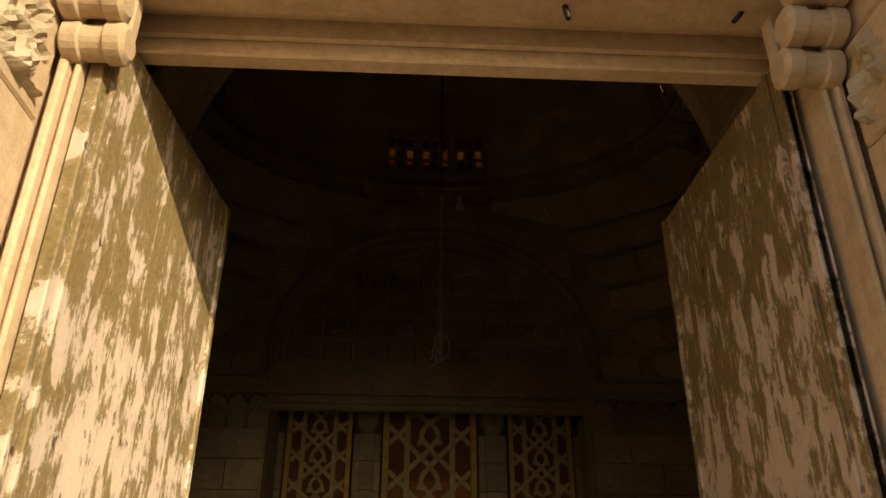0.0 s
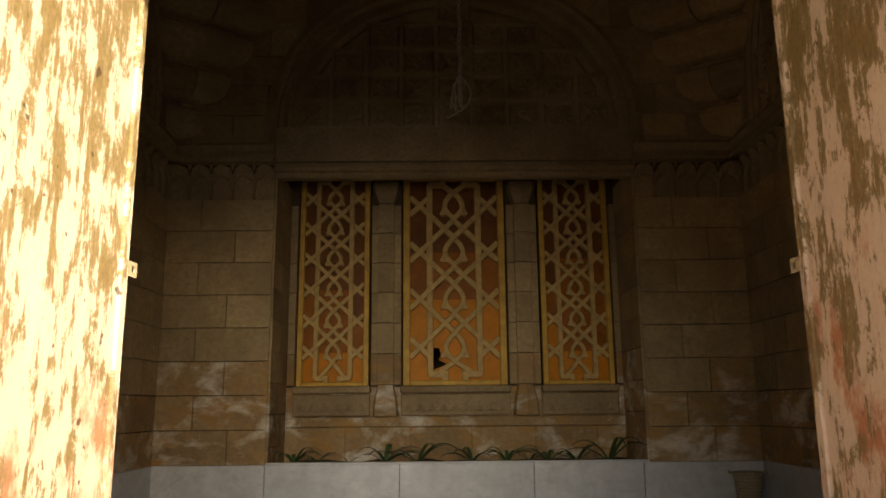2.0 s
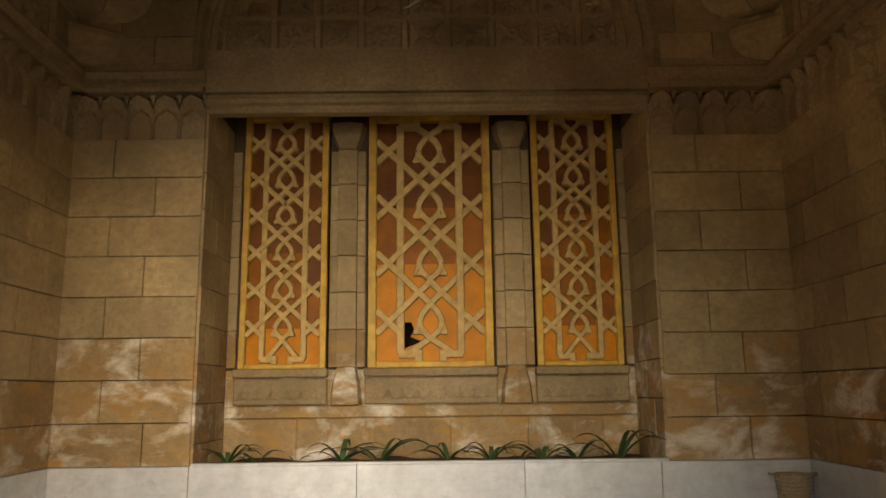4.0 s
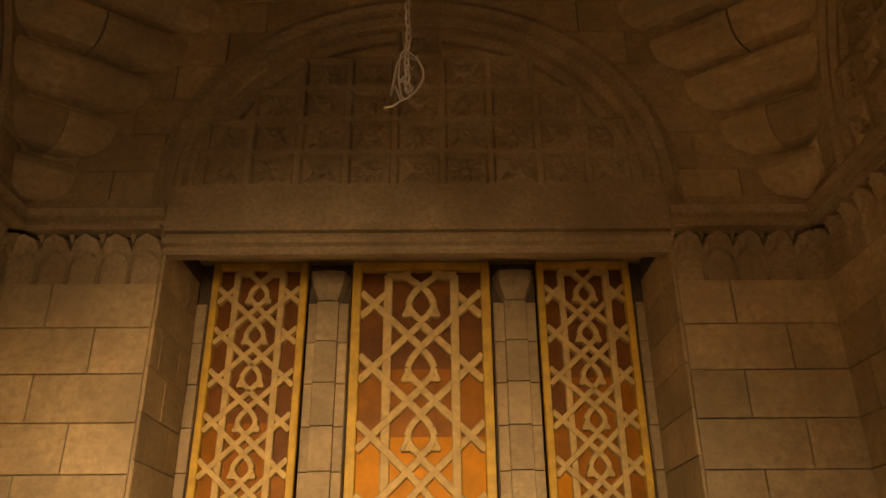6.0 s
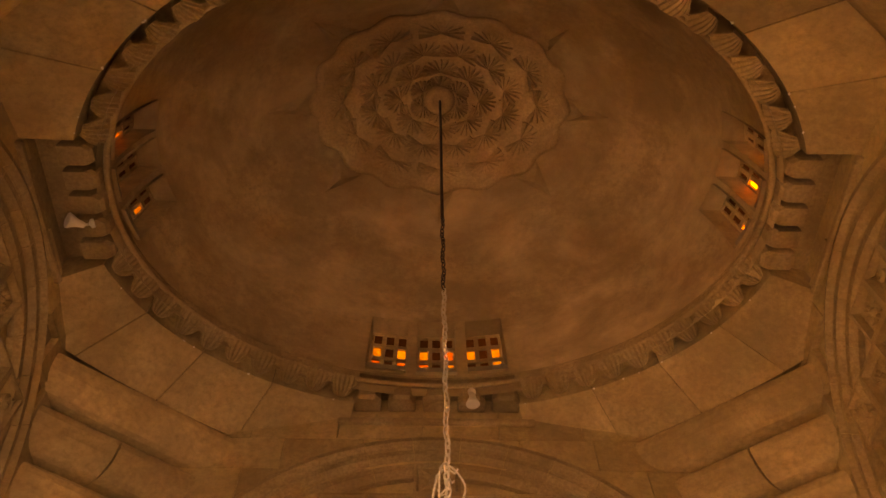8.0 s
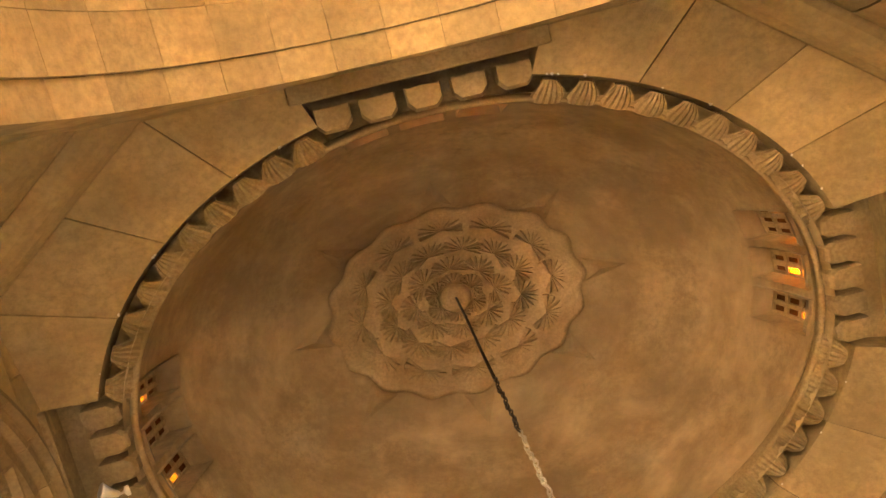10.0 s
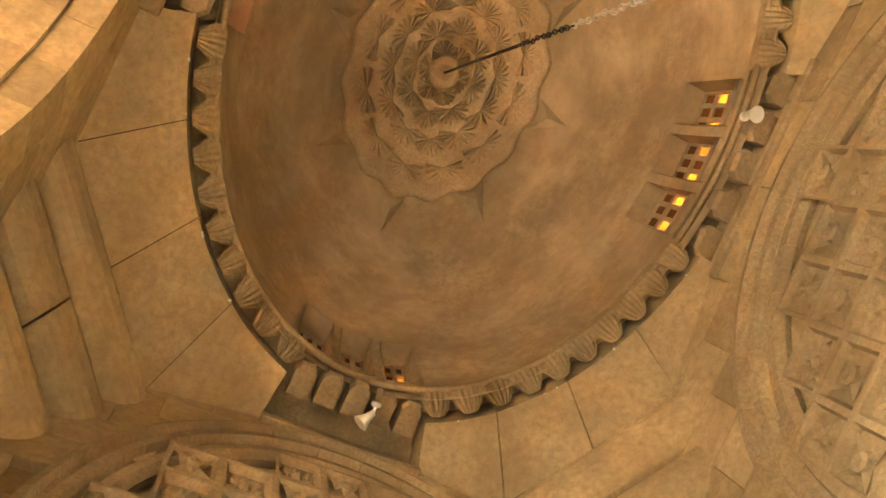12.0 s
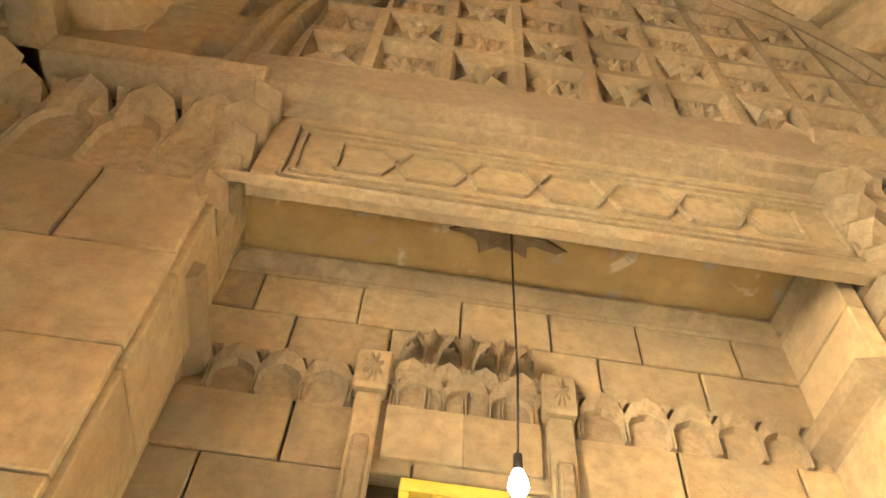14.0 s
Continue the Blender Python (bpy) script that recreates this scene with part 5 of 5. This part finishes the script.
# voussoirs and soffit stones of the open arch
NV = 17
for i in range(NV):
    for y0, y1, r0, r1 in ((-HYF + 0.03, -HYF - 0.22, 1.0, 1.17), (-HYF - 0.225, -HYF - 0.62, 0.985, 1.1), (-HYF - 0.625, -HYF - 1.06, 0.985, 1.1)):
        v, f = [], []
        off = 0.5 if y0 < -HYF - 0.3 and y0 > -HYF - 0.6 else 0.0
        for j in range(4):
            t = math.pi * (min(max((i + 0.004 + 0.992 * j / 3), 0), NV)) / NV
            for r, y in ((r0, y0), (r1, y0), (r1, y1), (r0, y1)):
                v.append((-2.53 * r * math.cos(t), y, 5.1 + 2.63 * r * math.sin(t)))
        for j in range(3):
            f += [(j * 4 + q, (j + 1) * 4 + q, (j + 1) * 4 + (q + 1) % 4, j * 4 + (q + 1) % 4) for q in range(4)]
        f += [(0, 1, 2, 3), (15, 14, 13, 12)]
        put("voussoir", mesh("voussoir", v, f), STONE, wall_south)

for s in (-1, 1):
    w = structure(box("wall_vestibule", (s * 3.1, -6.05, 0), (s * 3.5, -3.9, 8.2), CORE), "limestone side wall of the vestibule", "wall")
    stones(w, (s * 3.1 - s * 0.055 + s * 0.0, -3.9 if s > 0 else -5.7, 0), (0, -1 if s > 0 else 1, 0), (-s, 0, 0), 1.8, 0, 7.8, 0.47, 0.8, STONE, seed=180 + s)
structure(box("ceiling_vestibule", (-3.5, -6.3, 8.0), (3.5, -3.85, 8.3), STONE), "plain limestone ceiling of the vestibule", "ceiling")

# facade with the portal
FY0, FY1 = -6.35, -5.95
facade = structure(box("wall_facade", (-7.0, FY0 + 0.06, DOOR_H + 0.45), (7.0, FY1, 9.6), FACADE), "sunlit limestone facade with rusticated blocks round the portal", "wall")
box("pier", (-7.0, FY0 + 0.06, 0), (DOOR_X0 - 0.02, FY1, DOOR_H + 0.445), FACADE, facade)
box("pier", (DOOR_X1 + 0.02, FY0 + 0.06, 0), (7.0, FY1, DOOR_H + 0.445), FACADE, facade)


def hewn(w, h, seed):
    """A block with a drafted margin and a rough-hewn middle."""
    n = 18
    v, f = [], []
    rnd = random.Random(seed)
    for j in range(n + 1):
        for i in range(n + 1):
            edge = min(i, j, n - i, n - j)
            d = 0.0 if edge == 0 else (0.004 if edge == 1 else 0.045 + 0.075 * noise.fractal(Vector((i * 0.21 + seed * 3.1, j * 0.21, seed)), 0.7, 2.1, 5) + 0.008 * rnd.random())
            v.append(((i / n - 0.5) * w, -d, (j / n - 0.5) * h))
    f = [(j * (n + 1) + i, j * (n + 1) + i + 1, (j + 1) * (n + 1) + i + 1, (j + 1) * (n + 1) + i) for j in range(n) for i in range(n)]
    return mesh("hewn_block", v, f)


HEWN = [hewn(0.5, 0.50, i) for i in range(5)]
for s, xe in ((-1, DOOR_X0 - 0.42), (1, DOOR_X1 + 0.42)):
    # moulded jamb of upright bands
    for i, (w0, w1, out) in enumerate(((0.0, 0.03, 0.03), (0.03, 0.045, 0.0), (0.045, 0.09, 0.06))):
        xa = (DOOR_X0 if s < 0 else DOOR_X1) + s * w0
        xb = (DOOR_X0 if s < 0 else DOOR_X1) + s * w1
        box("jamb_band", (min(xa, xb), FY0 - out, 0), (max(xa, xb), FY0 + 0.08, DOOR_H + 0.02), FACADE, facade, 0.012)
    # side wall of the porch: hewn and smooth blocks by turns
    xw = (DOOR_X0 - 0.1) if s < 0 else (DOOR_X1 + 0.1)
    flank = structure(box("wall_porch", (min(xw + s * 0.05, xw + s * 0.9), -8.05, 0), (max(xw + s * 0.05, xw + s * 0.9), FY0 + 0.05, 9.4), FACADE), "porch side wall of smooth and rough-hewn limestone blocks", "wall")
    rnd = random.Random(5 + s)
    for r in range(17):
        z0 = 0.02 + r * 0.55
        for c_ in range(3):
            yc = FY0 - 0.06 - 0.28 - c_ * 0.56
            if (r + c_) % 2 == 0:
                put("hewn_block", HEWN[rnd.randrange(5)], ROUGH, flank, Matrix.Translation((xw + s * 0.03, yc, z0 + 0.275)) @ pose(0, 0, 0, 0, 0, 90 if s < 0 else -90))
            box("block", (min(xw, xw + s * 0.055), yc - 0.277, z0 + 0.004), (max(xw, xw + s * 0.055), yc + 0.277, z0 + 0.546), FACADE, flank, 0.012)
# lintel with a grooved soffit
for y0, y1, z0, z1 in ((FY0 - 0.16, FY0 + 0.06, 4.12, 4.9), (FY0 + 0.06, FY0 + 0.12, 4.15, 4.9), (FY0 + 0.12, FY0 + 0.26, 4.25, 4.9), (FY0 + 0.26, FY0 + 0.30, 4.13, 4.9), (FY0 + 0.30, FY1 + 0.02, 4.045, 4.9)):
    box("lintel_band", (DOOR_X0 - 0.1, y0 + 0.002, z0), (DOOR_X1 + 0.1, y1 - 0.002, z1), FACADE, facade, 0.012)
box("lintel_band", (DOOR_X0 - 0.1, FY0 - 0.2, 4.92), (DOOR_X1 + 0.1, FY0 + 0.05, 5.05), FACADE, facade, 0.02)
for xc in (DOOR_X0 + 0.06, DOOR_X1 - 0.06):
    cb = empty("corbel", Matrix.Translation((xc, FY0 + 0.02, 3.72)))
    structure(cb, "limestone corbel of stacked rolls under the lintel", "corbel")
    for i in range(3):
        me = lathe([(0.0, -0.15), (0.07, -0.15), (0.1, -0.13), (0.1, -0.06), (0.085, -0.05), (0.085, 0.05), (0.1, 0.06), (0.1, 0.13), (0.07, 0.15), (0.0, 0.15)], 20, 1.0, 1.0, False)
        put("roll", me, FACADE, cb, Matrix.Translation((0, -0.07 - 0.11 * i, 0.06 + 0.16 * i)) @ pose(0, 0, 0, 0, 90, 0))
    box("backing", (-0.13, -0.06, 0.02), (0.13, 0.03, 0.52), FACADE, cb, 0.012)
for x, l, tilt in ((0.32, 0.2, 0), (1.2, 0.2, 35)):
    st = tagged(put("iron_spike", tube([(0, 0, 0.06), (0, -0.01, -0.02), (0, -0.05, -0.12)], 0.014), IRON, None, pose(x, FY0 - 0.05, 4.12, 0, tilt, 0)), "rusty iron spike let into the lintel", "spike")

# ---- door leaves: sheet-iron faces on frames, swung inwards ----
for s, xh, swing in ((-1, DOOR_X0 + 0.05, 5.0), (1, DOOR_X1 - 0.05, -1.5)):
    leaf = empty("door_leaf", Matrix.Translation((xh, FY1 - (0.38 if s < 0 else 0.22), 0.03)) @ pose(0, 0, 0, 0, 0, -swing))
    tagged(leaf, "tall iron door leaf with flaking olive paint, swung open inwards", "door", "portal door leaves")
    L, H = (1.92 if s < 0 else 1.76), 4.0
    box("sheet", (-0.02, 0, 0), (0.02, L, H), DOOR, leaf, 0.004)
    for y in (0.03, L - 0.03):
        box("stile", (-0.035, y - 0.03, 0), (0.035, y + 0.03, H), DOOR, leaf, 0.006)
    box("edge_strip", (-0.04, 0.1, 0), (0.04, 0.13, H), DOOR, leaf, 0.006)
    # hasp: a square plate with a hole
    v, f = [], []
    ho = 0.018
    for y in (-0.004, 0.004):
        v += [(y, -0.06, -0.035), (y, 0.035, -0.035), (y, 0.035, 0.035), (y, -0.06, 0.035)]
        v += [(y, ho * math.cos(2 * math.pi * (i + 0.5) / 8 + math.pi), ho * math.sin(2 * math.pi * (i + 0.5) / 8 + math.pi)) for i in range(8)]
    for o in (0, 12):
        f += [(o, o + 1, o + 7, o + 6, o + 5), (o + 1, o + 2, o + 9, o + 8, o + 7), (o + 2, o + 3, o + 11, o + 10, o + 9), (o + 3, o, o + 5, o + 4, o + 11)]
    f += [(0, 12, 13, 1), (1, 13, 14, 2), (2, 14, 15, 3), (3, 15, 12, 0)] + [(4 + i, 4 + (i + 1) % 8, 16 + (i + 1) % 8, 16 + i) for i in range(8)]
    put("hasp", mesh("hasp", v, f), WICKER, leaf, Matrix.Translation((-s * 0.03, L + 0.045, 1.86)), "pale painted iron hasp with a hole")
    for z in (0.12, 3.9):
        put("hinge", lathe([(0.0, -0.05), (0.018, -0.05), (0.018, 0.05), (0.0, 0.05)], 12), DOOR, leaf, Matrix.Translation((0.0, -0.02, z)))

# ---- marble planter under the windows ----
planter = empty("planter", Matrix.Translation((0, HY, 0)))
tagged(planter, "grey-white marble planter across the niche, filled with soil", "planter")
xs = [-4.12, -2.6, -0.79, 1.02, 2.5, 4.12]
for a, b in zip(xs[:-1], xs[1:]):
    box("marble_slab", (a + 0.003, -0.05, 0), (b - 0.003, 0.02, PL), MARBLE, planter, 0.005)
for a, b in ((-2.58, -0.8), (-0.797, 1.02), (1.023, 2.58)):
    box("coping", (a, -0.055, PL + 0.001), (b, 0.06, PL + 0.03), MARBLE, planter, 0.006)
v, f = [], []
nx, ny = 40, 8
for j in range(ny + 1):
    for i in range(nx + 1):
        x, y = -2.58 + 5.16 * i / nx, 0.06 + 1.05 * j / ny
        v.append((x, y, PL - 0.03 + 0.05 * noise.noise(Vector((x * 3, y * 3, 0))) + 0.02 * noise.noise(Vector((x * 11, y * 11, 3)))))
f = [(j * (nx + 1) + i, j * (nx + 1) + i + 1, (j + 1) * (nx + 1) + i + 1, (j + 1) * (nx + 1) + i) for j in range(ny) for i in range(nx)]
put("soil", mesh("soil", v, f, True), SOIL, planter)


def plant(x, y, blades, size, seed, lean=0.0):
    rnd = random.Random(seed)
    p = empty("planter_lily", Matrix.Translation((x, y, PL - 0.03)))
    tagged(p, "small strap-leaved green plant growing in the planter", "plant", "plants in the planter")
    for b in range(blades):
        a = 2 * math.pi * (b + rnd.random() * 0.6) / blades
        if b % 2:
            a = rnd.choice((0.0, math.pi)) + rnd.uniform(-0.5, 0.5)
        reach, top = size * rnd.uniform(0.7, 1.5), size * rnd.uniform(0.5, 1.1)
        v, f = [], []
        n = 9
        for i in range(n + 1):
            t = i / n
            r = reach * t
            z = top * (1.9 * t - 1.55 * t * t) + 0.01
            wd = 0.022 * size / 0.3 * (1 - t ** 2.2) + 0.002
            cx, cy = r * math.cos(a) + lean * t, r * math.sin(a) * 0.6
            px, py = -math.sin(a) * wd, math.cos(a) * wd
            v += [(cx + px, cy + py, z), (cx, cy, z - 0.35 * wd), (cx - px, cy - py, z)]
        for i in range(n):
            f += [(3 * i, 3 * i + 1, 3 * i + 4, 3 * i + 3), (3 * i + 1, 3 * i + 2, 3 * i + 5, 3 * i + 4)]
        put("leaf", mesh("leaf", v, f, True), LEAF, p)
    return p


for i, (x, n, sz) in enumerate(((-2.25, 9, 0.42), (-1.95, 6, 0.34), (-1.5, 4, 0.2), (-1.0, 10, 0.5), (-0.55, 5, 0.56), (0.2, 7, 0.42), (0.68, 10, 0.42), (1.0, 5, 0.3), (1.25, 8, 0.38), (1.65, 7, 0.44), (2.1, 5, 0.6))):
    plant(x, HY + 0.2 + 0.1 * (i % 2), n, sz * 0.9, 11 + i)

# ---- woven basket planter on the floor ----
bk = empty("basket", Matrix.Translation((3.78, 2.5, 0.0)) @ Matrix.Diagonal((0.8, 0.8, 0.97, 1)))
tagged(bk, "pale woven palm basket with two handles beside the plinth", "basket")
put("body", lathe([(0.0, 0.0), (0.15, 0.0), (0.165, 0.02), (0.2, 0.38), (0.215, 0.4), (0.205, 0.415), (0.19, 0.4), (0.16, 0.06), (0.0, 0.05)], 28, 1.1, 1.0), WICKER, bk)
for i in range(9):
    z = 0.03 + i * 0.042
    r = 0.17 + 0.032 * z / 0.38 + 0.004
    put("weave_band", tube([(1.1 * r * math.cos(2 * math.pi * k_ / 24), r * math.sin(2 * math.pi * k_ / 24), z + 0.004 * (k_ % 2)) for k_ in range(25)], 0.009, 5), WICKER, bk)
for s in (-1, 1):
    put("handle", tube([(s * 0.2, -0.07, 0.39), (s * 0.29, -0.05, 0.41), (s * 0.31, 0.0, 0.415), (s * 0.29, 0.05, 0.41), (s * 0.2, 0.07, 0.39)], 0.014, 6), WICKER, bk)
put("contents", lathe([(0.0, 0.3), (0.1, 0.32), (0.185, 0.29)], 16, 1.1, 1.0), SOIL, bk)

# ---- white plastic chair inside the portal ----
ch = empty("plastic_chair", pose(0.72, -4.85, 0, 0, 0, 172))
tagged(ch, "white moulded plastic chair standing in the sunlit vestibule", "chair")
v, f = [], []
nx, nz = 10, 8
for y_off in (0.0, 0.022):
    for j in range(nz + 1):
        for i in range(nx + 1):
            u, w = i / nx - 0.5, j / nz
            half = 0.235 - 0.02 * w
            top = 0.89 - 0.06 * (2 * u) ** 2
            z = 0.45 + (top - 0.45) * w
            v.append((2 * u * half, -0.22 - 0.1 * w + 0.16 * u * u * 2 + y_off, z - 0.02 * w))
q = (nx + 1) * (nz + 1)
for j in range(nz):
    for i in range(nx):
        a = j * (nx + 1) + i
        f += [(a, a + 1, a + nx + 2, a + nx + 1), (q + a, q + a + nx + 1, q + a + nx + 2, q + a + 1)]
for i in range(nx):
    a = nz * (nx + 1) + i
    f.append((a, a + 1, q + a + 1, q + a))
for j in range(nz):
    a = j * (nx + 1)
    f += [(a, a + nx + 1, q + a + nx + 1, q + a), (a + nx, q + a + nx, q + a + 2 * nx + 1, a + 2 * nx + 1)]
put("backrest", mesh("backrest", v, f, True), WHITE, ch)
box("seat", (-0.24, -0.23, 0.42), (0.24, 0.25, 0.46), WHITE, ch, 0.015)
for sx in (-1, 1):
    for sy in (-1, 1):
        put("leg", tube([(sx * 0.21, sy * 0.2, 0.43), (sx * 0.245, sy * 0.235, 0.0)], 0.024, 8), WHITE, ch)
    put("armrest", tube([(sx * 0.24, -0.25, 0.66), (sx * 0.27, 0.0, 0.66), (sx * 0.26, 0.2, 0.64), (sx * 0.24, 0.23, 0.44)], 0.02, 8), WHITE, ch)

# ---- chain of a lost chandelier ----
chain = empty("chandelier_chain", Matrix.Translation((0, 0, DOME_TOP - 0.15)))
tagged(chain, "iron chandelier chain with a pale twisted end under the dome", "chain")
put("rod", tube([(0, 0, 0), (0.006, 0, -1.2), (0.0, 0.0, -2.4), (0, 0, -3.4)], 0.017, 8), IRON, chain)
lv, lf = [], []
for i in range(12):
    t = 2 * math.pi * i / 12
    cx, cz = 0.028 * math.cos(t), 0.062 * math.sin(t)
    for j in range(5):
        a = 2 * math.pi * j / 5
        lv.append((cx * (1 + 0.32 * math.cos(a)), 0.011 * math.sin(a), cz * (1 + 0.17 * math.cos(a))))
for i in range(12):
    for j in range(5):
        lf.append((i * 5 + j, i * 5 + (j + 1) % 5, ((i + 1) % 12) * 5 + (j + 1) % 5, ((i + 1) % 12) * 5 + j))
LINK = mesh("link", lv, lf, True)
PALE_LINK = mesh("link", lv, lf, True)
z = -3.4
i = 0
while z > -7.1:
    put("link", LINK if z > -4.7 else PALE_LINK, IRON if z > -4.7 else CHAINM, chain, Matrix.Translation((0.006 * math.sin(i), 0.006 * math.cos(i * 1.3), z)) @ pose(0, 0, 0, 4 * math.sin(i * 2.1), 5 * math.sin(i * 1.7), 45 + 90 * (i % 2)) @ Matrix.Diagonal((0.72, 0.72, 0.72, 1)))
    z -= 0.071
    i += 1
put("loop", tube([(0.085 * math.sin(2 * math.pi * k_ / 18) * (1 + 0.35 * math.sin(2 * math.pi * k_ / 18)), 0.03 * math.sin(4 * math.pi * k_ / 18), -6.98 + 0.2 * math.cos(2 * math.pi * k_ / 18)) for k_ in range(19)], 0.007, 6), CHAINM, chain)
put("wire_end", tube([(0.0, 0, -6.8), (-0.07, 0.02, -6.86), (-0.11, 0.0, -7.16), (-0.08, -0.03, -7.10), (-0.04, 0.0, -7.20), (0.02, 0.02, -7.16), (-0.02, 0.0, -7.05)], 0.008, 6), CHAINM, chain)
put("tail", tube([(-0.04, 0, -7.20), (-0.1, 0.02, -7.23), (-0.15, 0.0, -7.26)], 0.008, 6), CHAINM, chain)
for i in range(7):
    t = 2 * math.pi * i / 7
    put("prong", tube([(0, 0, -6.82 - 0.05 * i), (0.05 * math.cos(t), 0.05 * math.sin(t), -6.86 - 0.05 * i), (0.07 * math.cos(t), 0.07 * math.sin(t), -6.82 - 0.05 * i)], 0.006, 5), CHAINM, chain)


# ---- spot lamps on the ring shelves ----
def spot_lamp(m, label):
    o = empty("spot_lamp", m)
    tagged(o, label, "lamp", "spot lamps under the dome ring")
    put("base", lathe([(0.0, 0.0), (0.05, 0.0), (0.05, 0.03), (0.02, 0.05), (0.0, 0.05)], 14), BULB_OFF, o)
    put("stem", tube([(0, 0, 0.04), (0, 0, 0.12)], 0.014, 8), BULB_OFF, o)
    put("head", lathe([(0.0, 0.0), (0.03, 0.0), (0.045, 0.08), (0.085, 0.17), (0.08, 0.175), (0.0, 0.15)], 18), BULB_OFF, o, Matrix.Translation((0, 0, 0.1)) @ pose(0, 0, 0, 35, 0, 0))
    return o


spot_lamp(pose(-HX + 0.5, 0.18, RING_Z - 0.1, 0, -120, 0), "white spot lamp fixed under the dome ring")
spot_lamp(pose(0.42, HY - 0.4, RING_Z - 0.12, 150, 0, 0), "small pale spot lamp on the ring shelf")
